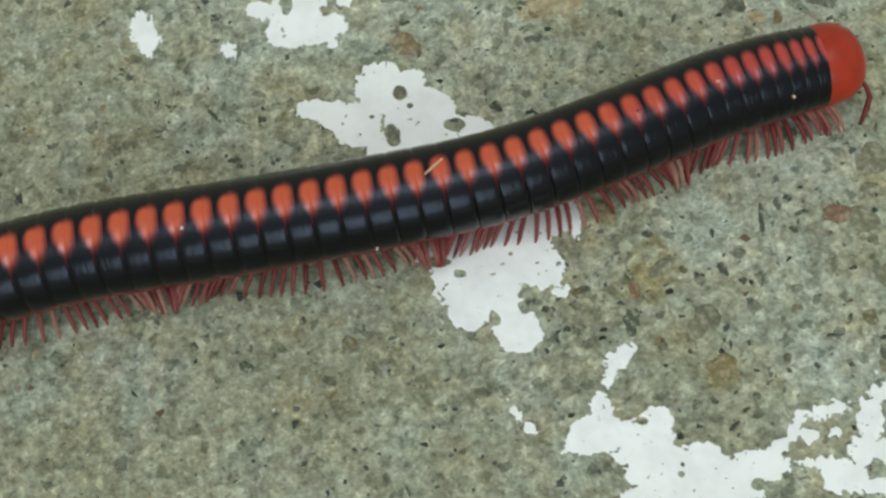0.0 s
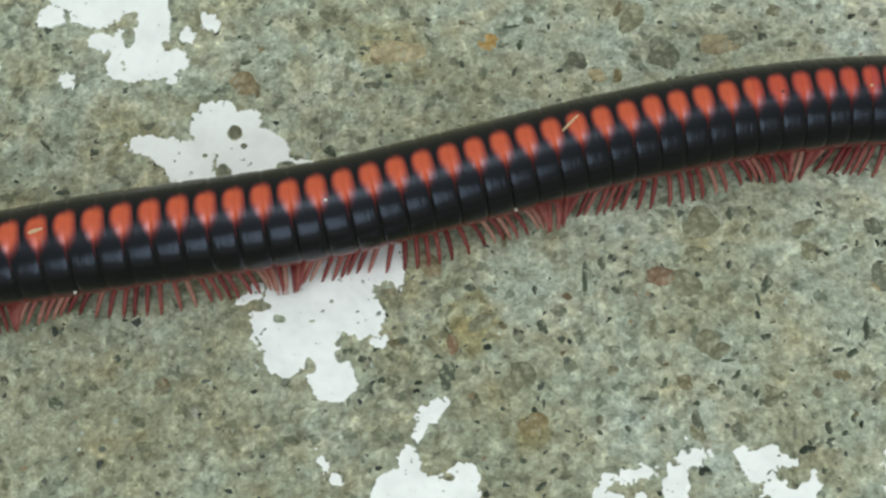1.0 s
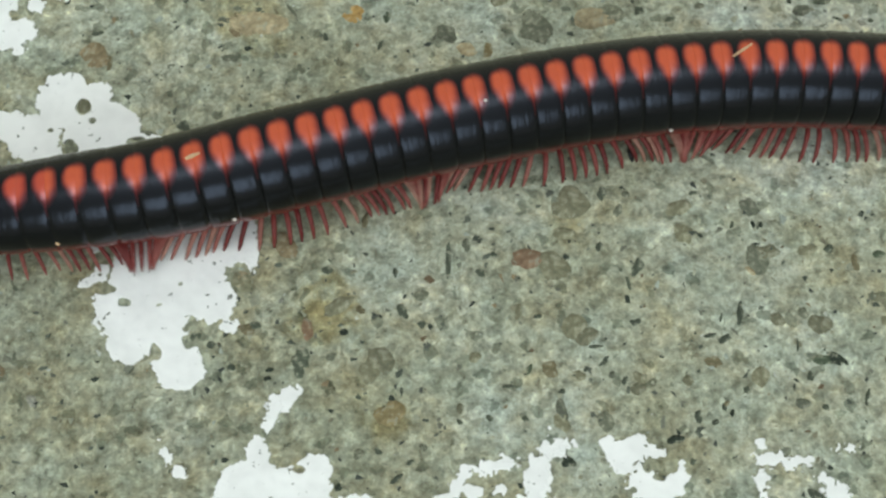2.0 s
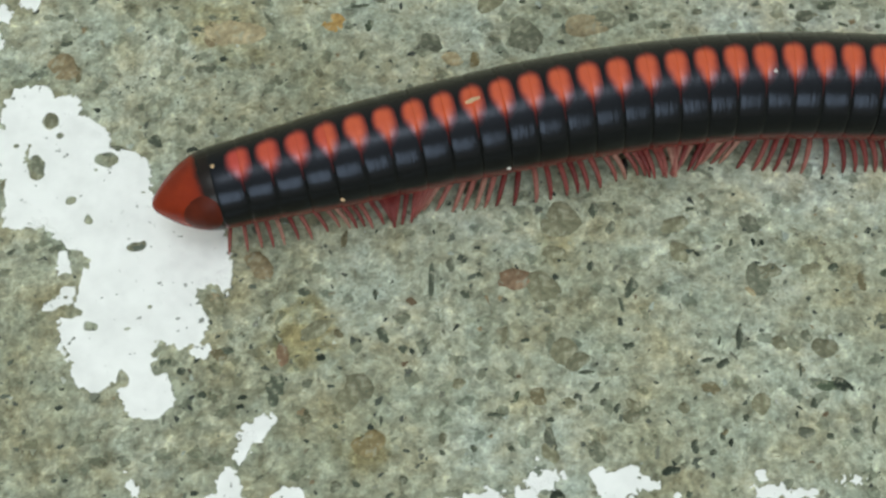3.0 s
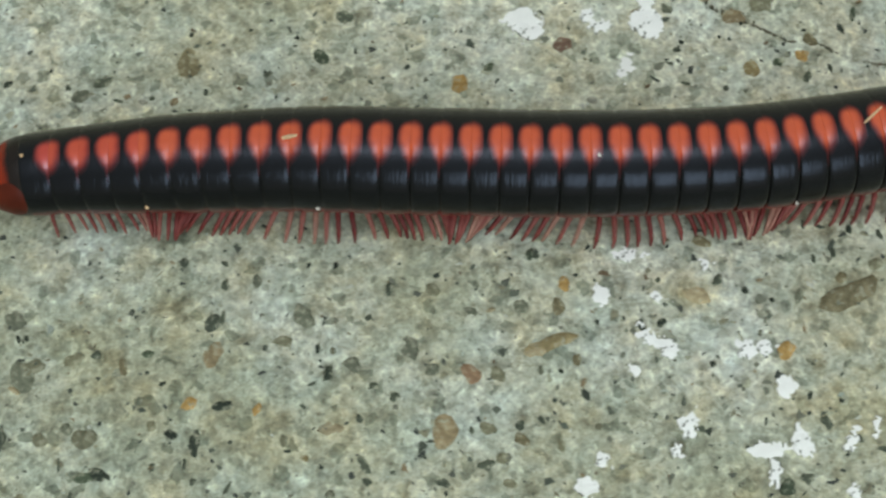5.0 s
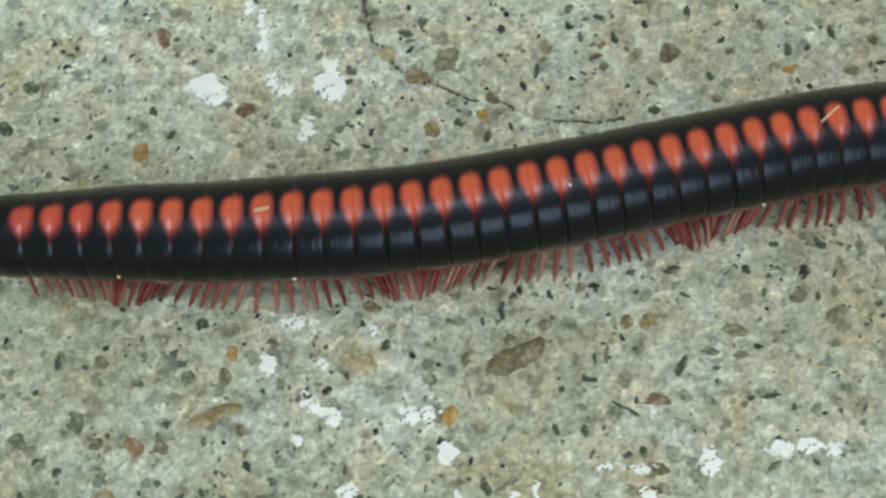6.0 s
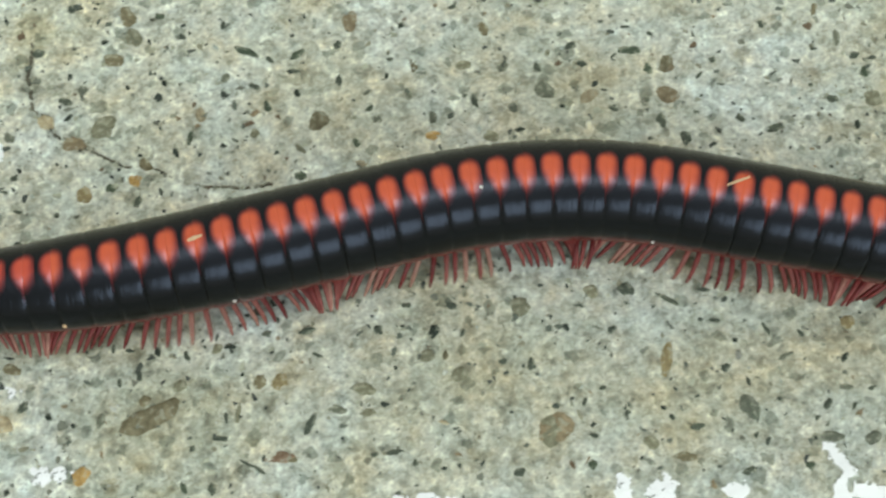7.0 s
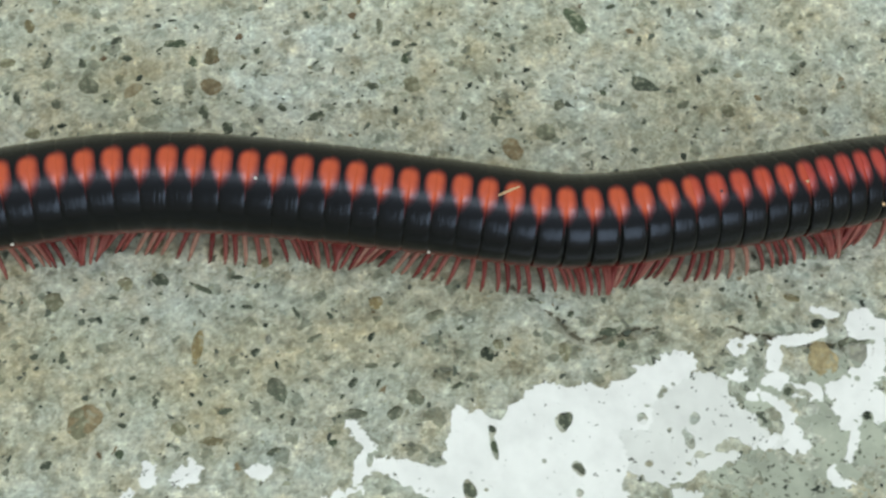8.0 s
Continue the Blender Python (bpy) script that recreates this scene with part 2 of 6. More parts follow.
def stone_material(name, colour, rough=0.8):
    mat, n, l, bsdf = shader(name)
    at = n.new("ShaderNodeTexCoord").outputs["Object"]
    vein = node(n, "ShaderNodeTexNoise", Scale=1300.0, Detail=5.0, Roughness=0.7)
    l.new(at, vein.inputs["Vector"])
    tones = ramp(n, [(0.3, tuple(v * 0.55 for v in colour)), (0.52, colour), (0.72, tuple(min(1, v * 1.5 + 0.03) for v in colour))])
    l.new(vein.outputs[0], tones.inputs[0])
    mottle = node(n, "ShaderNodeTexNoise", Scale=2100.0, Detail=4.0, Roughness=0.65)
    l.new(at, mottle.inputs["Vector"])
    cover = ramp(n, [(0.55, (0.0, 0.0, 0.0)), (0.68, (1.0, 1.0, 1.0))])
    l.new(mottle.outputs[0], cover.inputs[0])
    caked = mix(n, l, cover.outputs[0], tones.outputs[0], (0.36, 0.365, 0.28))
    own = n.new("ShaderNodeObjectInfo").outputs["Random"]
    vary = ramp(n, [(0.0, (0.8, 0.8, 0.8)), (1.0, (1.2, 1.17, 1.12))])
    l.new(own, vary.inputs[0])
    l.new(mix(n, l, 1.0, caked, vary.outputs[0], "MULTIPLY"), bsdf.inputs["Base Color"])
    bsdf.inputs["Roughness"].default_value = rough
    bsdf.inputs["Specular IOR Level"].default_value = 0.2
    bump = node(n, "ShaderNodeBump", Strength=0.5, Distance=0.0001)
    l.new(vein.outputs[0], bump.inputs["Height"])
    l.new(bump.outputs[0], bsdf.inputs["Normal"])
    return mat


def paint_material(name, colour, speck, even=0.90):
    """Old brittle paint with grit showing through as specks."""
    mat, n, l, bsdf = shader(name)
    at = n.new("ShaderNodeTexCoord").outputs["Object"]
    cloudy = node(n, "ShaderNodeTexNoise", Scale=260.0, Detail=4.0, Roughness=0.6)
    dots = node(n, "ShaderNodeTexNoise", Scale=1500.0, Detail=3.0, Roughness=0.6)
    for t in (cloudy, dots):
        l.new(at, t.inputs["Vector"])
    tones = ramp(n, [(0.35, tuple(v * even for v in colour)), (0.6, colour)])
    l.new(cloudy.outputs[0], tones.inputs[0])
    worn = ramp(n, [(speck - 0.03, (0.22, 0.23, 0.20)), (speck, (1.0, 1.0, 1.0))])
    l.new(dots.outputs[0], worn.inputs[0])
    l.new(mix(n, l, 1.0, tones.outputs[0], worn.outputs[0], "MULTIPLY"), bsdf.inputs["Base Color"])
    bsdf.inputs["Roughness"].default_value = 0.5
    bump = node(n, "ShaderNodeBump", Strength=0.25, Distance=0.00015)
    l.new(cloudy.outputs[0], bump.inputs["Height"])
    l.new(bump.outputs[0], bsdf.inputs["Normal"])
    return mat


def cuticle_material(name="millipede_armour", colours=((0.38, 0.030, 0.014), (0.55, 0.074, 0.019), (0.65, 0.108, 0.024)), soft_edge=-0.28):
    """Glossy black armour with an orange-red spot on the back of each ring; u runs along the ring, v round it."""
    mat, n, l, bsdf = shader(name)
    uv = n.new("ShaderNodeUVMap")
    uv.uv_map = "round"
    s = n.new("ShaderNodeSeparateXYZ")
    l.new(uv.outputs[0], s.inputs[0])
    u, v = s.outputs["X"], s.outputs["Y"]
    at = n.new("ShaderNodeTexCoord").outputs["Object"]
    fleck = node(n, "ShaderNodeTexNoise", Scale=900.0, Detail=3.0)
    l.new(at, fleck.inputs["Vector"])
    jitter = calc(n, l, "MULTIPLY_ADD", fleck.outputs[0], 0.16, -0.08)
    # spot: wide on the back, pointed nearside, rounded beyond to fit the camera's view
    along = calc(n, l, "ABSOLUTE", calc(n, l, "SUBTRACT", u, 0.5))
    side = calc(n, l, "ABSOLUTE", v)
    near = n.new("ShaderNodeMath")
    near.operation = "GREATER_THAN"
    l.new(v, near.inputs[0])
    drawn = calc(n, l, "MULTIPLY", calc(n, l, "POWER", calc(n, l, "DIVIDE", side, 24.0), 1.4), 0.30)
    round_end = calc(n, l, "MULTIPLY", calc(n, l, "POWER", calc(n, l, "DIVIDE", side, 24.0), 2.6), 0.34)
    cut = n.new("ShaderNodeMix")
    l.new(near.outputs[0], cut.inputs[0])
    l.new(round_end, cut.inputs[2])
    l.new(drawn, cut.inputs[3])
    taper = calc(n, l, "SUBTRACT", 0.315, cut.outputs[0])
    turn_over = n.new("ShaderNodeMapRange")
    turn_over.inputs["From Min"].default_value, turn_over.inputs["From Max"].default_value = -10.0, 14.0
    l.new(v, turn_over.inputs["Value"])
    width = n.new("ShaderNodeMix")
    l.new(turn_over.outputs[0], width.inputs[0])
    l.new(calc(n, l, "MULTIPLY", calc(n, l, "POWER", along, 2.0), 2.45), width.inputs[2])
    l.new(along, width.inputs[3])
    edge = calc(n, l, "ADD", calc(n, l, "SUBTRACT", taper, width.outputs[0]), jitter)
    spot = n.new("ShaderNodeMapRange")
    spot.interpolation_type = "SMOOTHSTEP"
    spot.inputs["From Max"].default_value = 0.25
    fade = n.new("ShaderNodeMapRange")  # crisp hind edge, front edge fading out
    fade.inputs["From Min"].default_value, fade.inputs["From Max"].default_value = 0.44, 0.60
    fade.inputs["To Min"].default_value, fade.inputs["To Max"].default_value = soft_edge + 0.14, soft_edge - 0.08
    l.new(u, fade.inputs["Value"])
    l.new(fade.outputs[0], spot.inputs["From Min"])
    l.new(edge, spot.inputs["Value"])
    stop = n.new("ShaderNodeMapRange")
    stop.interpolation_type = "SMOOTHSTEP"
    stop.inputs["From Min"].default_value, stop.inputs["From Max"].default_value = 34.0, 13.0
    l.new(side, stop.inputs["Value"])
    mask = calc(n, l, "MULTIPLY", spot.outputs[0], stop.outputs[0])
    red = ramp(n, [(0.2, colours[0]), (0.6, colours[1]), (1.0, colours[2])])
    l.new(calc(n, l, "MULTIPLY_ADD", fleck.outputs[0], 0.4, calc(n, l, "MULTIPLY_ADD", mask, 0.7, -0.12)), red.inputs[0])
    # dark red hem of the rings and of the belly
    hem = n.new("ShaderNodeMapRange")
    hem.inputs["From Min"].default_value, hem.inputs["From Max"].default_value = 0.06, 0.015
    l.new(along, hem.inputs["Value"])
    low = n.new("ShaderNodeMapRange")
    low.inputs["From Min"].default_value, low.inputs["From Max"].default_value = 86.0, 99.0
    l.new(side, low.inputs["Value"])
    high_hem = n.new("ShaderNodeMapRange")
    high_hem.inputs["From Min"].default_value, high_hem.inputs["From Max"].default_value = 44.0, 26.0
    l.new(side, high_hem.inputs["Value"])
    near_hem = n.new("ShaderNodeMapRange")
    near_hem.inputs["From Min"].default_value, near_hem.inputs["From Max"].default_value = 16.0, 24.0
    l.new(side, near_hem.inputs["Value"])
    hem_mask = calc(n, l, "MULTIPLY", calc(n, l, "MULTIPLY", hem.outputs[0], near_hem.outputs[0]), calc(n, l, "MULTIPLY", calc(n, l, "MULTIPLY", high_hem.outputs[0], near.outputs[0]), 0.5))
    dark = mix(n, l, calc(n, l, "MAXIMUM", hem_mask, low.outputs[0]), (0.0038, 0.0040, 0.0042), (0.13, 0.010, 0.009))
    l.new(mix(n, l, mask, dark, red.outputs[0]), bsdf.inputs["Base Color"])
    l.new(calc(n, l, "MULTIPLY_ADD", mask, -0.03, 0.205), bsdf.inputs["Roughness"])
    dust_and_sheen = n.new("ShaderNodeMapRange")  # olive sheen added mostly on the far flank, in place of ground reflected there
    dust_and_sheen.interpolation_type = "SMOOTHSTEP"
    dust_and_sheen.inputs["From Min"].default_value, dust_and_sheen.inputs["From Max"].default_value = 45.0, -45.0
    dust_and_sheen.inputs["To Min"].default_value, dust_and_sheen.inputs["To Max"].default_value = 0.08, 0.36
    l.new(v, dust_and_sheen.inputs["Value"])
    l.new(dust_and_sheen.outputs[0], bsdf.inputs["Sheen Weight"])
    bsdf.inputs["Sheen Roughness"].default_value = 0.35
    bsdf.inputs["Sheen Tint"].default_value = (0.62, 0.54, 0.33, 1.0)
    bsdf.inputs["Specular Tint"].default_value = (0.86, 0.94, 1.16, 1.0)
    l.new(calc(n, l, "MULTIPLY_ADD", mask, 0.62, 0.30), bsdf.inputs["Specular IOR Level"])
    l.new(calc(n, l, "MULTIPLY_ADD", mask, 0.0, 1.42), bsdf.inputs["IOR"])
    # fine grooves that run round each ring
    lines = n.new("ShaderNodeCombineXYZ")
    l.new(calc(n, l, "MULTIPLY", u, 13.0), lines.inputs[0])
    l.new(calc(n, l, "MULTIPLY", v, 0.035), lines.inputs[1])
    l.new(calc(n, l, "MULTIPLY", n.new("ShaderNodeObjectInfo").outputs["Random"], 40.0), lines.inputs[2])
    grooves = node(n, "ShaderNodeTexNoise", Scale=1.0, Detail=2.0)
    l.new(lines.outputs[0], grooves.inputs["Vector"])
    groove_bump = node(n, "ShaderNodeBump", Strength=0.4, Distance=0.00007)
    l.new(grooves.outputs[0], groove_bump.inputs["Height"])
    bump = node(n, "ShaderNodeBump", Strength=0.12, Distance=0.00008)
    l.new(fleck.outputs[0], bump.inputs["Height"])
    l.new(groove_bump.outputs[0], bump.inputs["Normal"])
    l.new(bump.outputs[0], bsdf.inputs["Normal"])
    return mat


def horn_material(name, colour, rough=0.3, gloss=0.5, spread=0.27):
    mat, n, l, bsdf = shader(name)
    at = n.new("ShaderNodeTexCoord").outputs["Object"]
    fleck = node(n, "ShaderNodeTexNoise", Scale=800.0, Detail=3.0)
    l.new(at, fleck.inputs["Vector"])
    tones = ramp(n, [(0.3, tuple(v * (1 - spread) for v in colour)), (0.7, tuple(min(1, v * (1 + spread)) for v in colour))])
    l.new(fleck.outputs[0], tones.inputs[0])
    l.new(tones.outputs[0], bsdf.inputs["Base Color"])
    bsdf.inputs["Roughness"].default_value = rough
    bsdf.inputs["Specular IOR Level"].default_value = gloss
    return mat


def tail_material():
    """Red horn of the tail end, with a dark uneven margin where the last ring covers it."""
    mat, n, l, bsdf = shader("tail_red")
    at = n.new("ShaderNodeTexCoord").outputs["Object"]
    s = n.new("ShaderNodeSeparateXYZ")
    l.new(at, s.inputs[0])
    fleck = node(n, "ShaderNodeTexNoise", Scale=420.0, Detail=4.0)
    l.new(at, fleck.inputs["Vector"])
    tones = ramp(n, [(0.3, (0.19, 0.016, 0.004)), (0.55, (0.25, 0.025, 0.006)), (0.75, (0.31, 0.040, 0.009))])
    l.new(fleck.outputs[0], tones.inputs[0])
    margin = n.new("ShaderNodeMapRange")
    margin.interpolation_type = "SMOOTHSTEP"
    margin.inputs["From Min"].default_value, margin.inputs["From Max"].default_value = -0.035 * U, -0.021 * U
    l.new(calc(n, l, "MULTIPLY_ADD", calc(n, l, "SUBTRACT", fleck.outputs[0], 0.5), 0.04 * U, s.outputs["X"]), margin.inputs["Value"])
    l.new(mix(n, l, margin.outputs[0], tones.outputs[0], (0.010, 0.006, 0.005)), bsdf.inputs["Base Color"])
    bsdf.inputs["Roughness"].default_value = 0.27
    bsdf.inputs["Specular IOR Level"].default_value = 0.24
    bump = node(n, "ShaderNodeBump", Strength=0.2, Distance=0.0001)
    l.new(fleck.outputs[0], bump.inputs["Height"])
    l.new(bump.outputs[0], bsdf.inputs["Normal"])
    return mat


def leg_material():
    """Thin red leg skin, each leg a little paler or browner."""
    mat, n, l, bsdf = shader("leg_red")
    pick = n.new("ShaderNodeObjectInfo").outputs["Random"]
    tones = ramp(n, [(0.0, (0.12, 0.015, 0.015)), (0.5, (0.19, 0.038, 0.034)), (0.8, (0.26, 0.085, 0.07)), (1.0, (0.33, 0.17, 0.13))])
    l.new(pick, tones.inputs[0])
    at = n.new("ShaderNodeTexCoord").outputs["Object"]
    fleck = node(n, "ShaderNodeTexNoise", Scale=1400.0, Detail=3.0)
    l.new(at, fleck.inputs["Vector"])
    vary = ramp(n, [(0.3, (0.7, 0.65, 0.65)), (0.7, (1.25, 1.3, 1.3))])
    l.new(fleck.outputs[0], vary.inputs[0])
    l.new(mix(n, l, 1.0, tones.outputs[0], vary.outputs[0], "MULTIPLY"), bsdf.inputs["Base Color"])
    bsdf.inputs["Roughness"].default_value = 0.42
    bsdf.inputs["Specular IOR Level"].default_value = 0.3
    return mat


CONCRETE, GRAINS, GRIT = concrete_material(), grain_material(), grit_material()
STONE = {name: stone_material("stone_" + name, c) for name, c in {
    "rust": (0.28, 0.185, 0.118), "taupe": (0.214, 0.212, 0.142), "amber": (0.42, 0.27, 0.10), "slate": (0.098, 0.116, 0.086), "grey": (0.165, 0.178, 0.132),
    "brown": (0.265, 0.212, 0.128), "ochre": (0.27, 0.22, 0.115), "black": (0.040, 0.052, 0.039), "tan": (0.39, 0.33, 0.21), "umber": (0.19, 0.168, 0.101),
    "moss": (0.088, 0.114, 0.076), "red": (0.21, 0.135, 0.10), "sand": (0.48, 0.395, 0.225), "ash": (0.30, 0.305, 0.265)}.items()}
WHITE = paint_material("white_paint", (0.93, 0.935, 0.92), 0.325)
GREYED = paint_material("greyed_paint", (0.80, 0.81, 0.785), 0.36)
THIN = paint_material("thin_paint", (0.93, 0.935, 0.925), 0.41)
FILM = paint_material("greenish_sheet", (0.46, 0.495, 0.40), 0.40, 0.66)
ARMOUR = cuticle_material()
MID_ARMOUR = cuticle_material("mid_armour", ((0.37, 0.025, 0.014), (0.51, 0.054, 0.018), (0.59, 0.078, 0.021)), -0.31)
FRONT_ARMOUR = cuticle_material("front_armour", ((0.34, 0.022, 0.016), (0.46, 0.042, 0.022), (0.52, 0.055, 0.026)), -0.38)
RED_HORN = horn_material("red_horn", (0.36, 0.030, 0.012), 0.24, 0.28, 0.12)
TAIL_RED = tail_material()
BROWN_HORN = horn_material("brown_horn", (0.080, 0.013, 0.006), 0.4, 0.12)
LEG_RED = leg_material()
CRACK_SHADE = horn_material("crack_shade", (0.15, 0.14, 0.098), 0.9)
BLACK_BIT = horn_material("black_bit", (0.012, 0.012, 0.011), 0.5)
PALE_BIT = horn_material("pale_bit", (0.62, 0.42, 0.24), 0.6)
WHITE_BIT = horn_material("white_bit", (0.75, 0.72, 0.66), 0.6)


# ---- building ----
def part(name, bm, material, parent=None, label="", smooth=False):
    me = bpy.data.meshes.new(name)
    bm.to_mesh(me)
    bm.free()
    me.materials.append(material)
    if smooth:
        me.polygons.foreach_set("use_smooth", [True] * len(me.polygons))
    ob = new(name, me)
    ob.parent = parent
    return tagged(ob, label)


def lattice(ix, iy, seed):
    """Hash of whole numbers to 0..1."""
    h = (ix.astype(np.int64) * 374761393 + iy.astype(np.int64) * 668265263 + seed * 1442695041) & 0xFFFFFFFF
    h = ((h ^ (h >> 13)) * 1274126177) & 0xFFFFFFFF
    return ((h ^ (h >> 16)) & 0xFFFFFF) / float(0xFFFFFF)


def value_noise(x, y, size, seed):
    """Smooth noise of -1..1 with lumps of that size."""
    x, y = x / size, y / size
    ix, iy = np.floor(x), np.floor(y)
    fx, fy = x - ix, y - iy
    fx, fy = fx * fx * (3 - 2 * fx), fy * fy * (3 - 2 * fy)
    a, b = lattice(ix, iy, seed), lattice(ix + 1, iy, seed)
    c, d = lattice(ix, iy + 1, seed), lattice(ix + 1, iy + 1, seed)
    return 2 * (a + (b - a) * fx + (c - a) * fy + (a - b - c + d) * fx * fy) - 1


UPPER_PATCH = [
    (-21.6, 60.1, 6.3, 4.26, 176), (-25.7, 55.7, 1.26, 1.1, 11), (-21.8, 56.1, 2.24, 1.45, 177), (-16.7, 55.7, 4.35, 1.47, 99),
    (-20.6, 53.3, 1.33, 0.93, 175), (-19.3, 51.0, 1.54, 0.72, 100), (-16.2, 51.2, 2.72, 1.41, 180), (-14.4, 51.8, 1.27, 1.15, 142),
    (-14.3, 50.1, 0.73, 0.48, 177), (-17.5, 50.3, 1.36, 0.65, 0), (-19.1, 52.8, 1.67, 0.97, 102), (-17.3, 52.6, 2.21, 1.45, 103),
]
UPPER_GAPS = [
    (-18.6, 53.9, 0.95, 0.54, 101), (-15.0, 53.2, 0.59, 0.44, 175), (-23.7, 54.8, 0.6, 0.49, 166),
]
LONG_PATCH = [
    (-15.5, 43.6, 1.86, 0.88, 177), (-7.4, 46.7, 1.06, 0.52, 169), (-13.6, 43.1, 1.66, 1.28, 174), (-9.8, 45.4, 2.66, 2.26, 117),
    (-14.4, 43.4, 1.61, 0.94, 172), (-11.8, 42.1, 2.33, 1.98, 120), (-6.5, 42.4, 3.48, 3.08, 124), (-7.3, 46.5, 1.11, 0.66, 166),
    (-4.7, 43.3, 1.51, 1.07, 133), (-8.6, 39.2, 2.82, 2.38, 116), (-9.6, 37.1, 1.03, 0.89, 159), (-4.7, 38.0, 3.43, 3.09, 153),
    (-4.8, 35.6, 1.99, 1.09, 148), (-2.4, 40.8, 2.22, 1.93, 166), (-0.2, 35.9, 4.48, 3.54, 174), (3.7, 34.8, 2.7, 2.5, 123),
    (6.1, 33.5, 1.32, 0.37, 96), (-0.1, 31.5, 4.32, 3.81, 164), (3.5, 29.4, 1.89, 1.75, 152), (5.0, 27.5, 0.72, 0.46, 180),
    (-1.7, 28.0, 3.54, 2.02, 180), (-4.4, 28.9, 1.07, 0.97, 134), (-2.4, 25.8, 1.51, 1.38, 134), (-0.3, 26.3, 2.39, 1.25, 1),
    (1.6, 24.2, 1.88, 1.74, 142), (-5.6, 33.5, 1.22, 0.54, 90), (-5.7, 30.6, 1.11, 0.4, 24), (-5.0, 31.5, 0.58, 0.51, 160),
]
LONG_GAPS = [
    (-8.4, 45.0, 0.78, 0.63, 110), (-8.8, 41.2, 1.0, 0.67, 104), (-7.5, 43.9, 0.26, 0.19, 175), (-10.7, 42.9, 0.17, 0.14, 168),
    (-5.9, 38.6, 0.37, 0.28, 24), (-4.4, 37.2, 0.46, 0.29, 101), (-0.6, 35.2, 0.61, 0.41, 18), (-3.6, 42.0, 0.93, 0.61, 178),
    (-5.0, 34.4, 0.58, 0.48, 169), (-3.1, 29.0, 0.53, 0.46, 164), (-0.4, 28.9, 0.24, 0.13, 18), (2.1, 26.2, 0.53, 0.49, 150),
    (-0.2, 25.2, 0.62, 0.36, 99), (-5.0, 32.4, 0.82, 0.57, 177), (-4.7, 30.0, 0.73, 0.39, 0), (-12.4, 38.5, 1.87, 1.4, 109),
    (-4.4, 41.2, 0.13, 0.09, 176), (1.0, 30.6, 0.12, 0.09, 178),
]
LOWER_PATCH = [
    (8.0, 17.8, 1.52, 0.88, 91), (7.4, 16.1, 2.03, 1.5, 38), (6.0, 15.5, 1.14, 0.71, 32), (9.6, 15.4, 2.16, 1.59, 161),
    (11.7, 15.8, 1.98, 1.64, 89), (12.1, 17.0, 1.26, 1.07, 3), (12.2, 13.5, 2.57, 1.82, 2), (15.2, 13.6, 1.93, 1.89, 34),
    (17.1, 12.9, 2.96, 1.38, 177), (14.8, 11.6, 4.87, 1.28, 2), (19.5, 13.4, 2.57, 1.03, 12), (19.0, 14.2, 1.72, 0.6, 12),
    (22.1, 16.1, 1.42, 0.46, 74), (22.8, 17.5, 0.6, 0.44, 5), (24.6, 17.8, 1.38, 0.4, 10), (21.0, 15.0, 1.09, 0.43, 22),
    (24.3, 13.9, 2.2, 0.48, 2), (25.6, 12.8, 2.02, 1.11, 3), (27.0, 14.7, 1.18, 0.87, 108), (27.8, 17.0, 2.28, 0.72, 87),
]
LOWER_ARM = [
    (29.2, 19.5, 1.33, 0.35, 24), (28.8, 14.7, 1.56, 0.98, 150), (30.2, 13.3, 1.24, 1.21, 27), (29.1, 12.2, 2.92, 0.64, 2),
    (23.3, 15.8, 0.92, 0.53, 150),
]
LOWER_GAPS = [
    (11.0, 17.1, 0.4, 0.35, 89), (13.9, 13.8, 0.22, 0.21, 65), (13.7, 13.0, 0.22, 0.21, 62), (22.2, 14.8, 0.6, 0.39, 106),
    (24.0, 15.1, 0.64, 0.56, 13), (19.4, 12.3, 0.47, 0.39, 7), (28.0, 13.4, 0.73, 0.58, 80), (23.3, 12.6, 0.91, 0.83, 70),
]
STAR_PATCH = [
    (34.1, 19.4, 1.75, 0.98, 5), (35.0, 20.0, 0.86, 0.5, 86), (36.0, 19.5, 0.82, 0.43, 174), (34.0, 18.2, 1.16, 0.63, 4),
    (32.7, 19.7, 0.56, 0.5, 74), (35.3, 17.3, 1.63, 0.76, 173), (37.5, 17.6, 1.06, 0.49, 24), (38.0, 18.1, 0.55, 0.37, 84),
    (36.3, 16.6, 1.65, 0.83, 4),
]
STAR_GAPS = [
    (36.4, 17.7, 0.5, 0.34, 7), (37.4, 18.1, 0.33, 0.25, 9), (34.7, 17.9, 0.13, 0.12, 54),
]
BROAD_PATCH = [
    (152.9, 24.7, 1.5, 0.51, 118), (154.9, 22.1, 2.54, 0.64, 161), (152.5, 22.7, 1.69, 0.67, 67), (150.3, 20.8, 1.17, 0.42, 11),
    (157.2, 20.8, 2.96, 1.02, 164), (161.3, 22.0, 3.34, 2.57, 75), (160.5, 24.8, 0.97, 0.86, 72), (165.0, 22.2, 4.34, 3.11, 171),
    (167.3, 24.4, 2.58, 1.83, 7), (170.2, 23.4, 3.08, 2.29, 173), (168.0, 19.8, 4.35, 3.82, 179), (174.2, 24.5, 2.41, 1.73, 22),
    (177.7, 25.6, 1.86, 1.24, 13), (173.8, 22.5, 1.42, 1.15, 177), (162.4, 18.7, 6.41, 1.69, 169), (169.1, 17.3, 2.58, 1.27, 170),
]
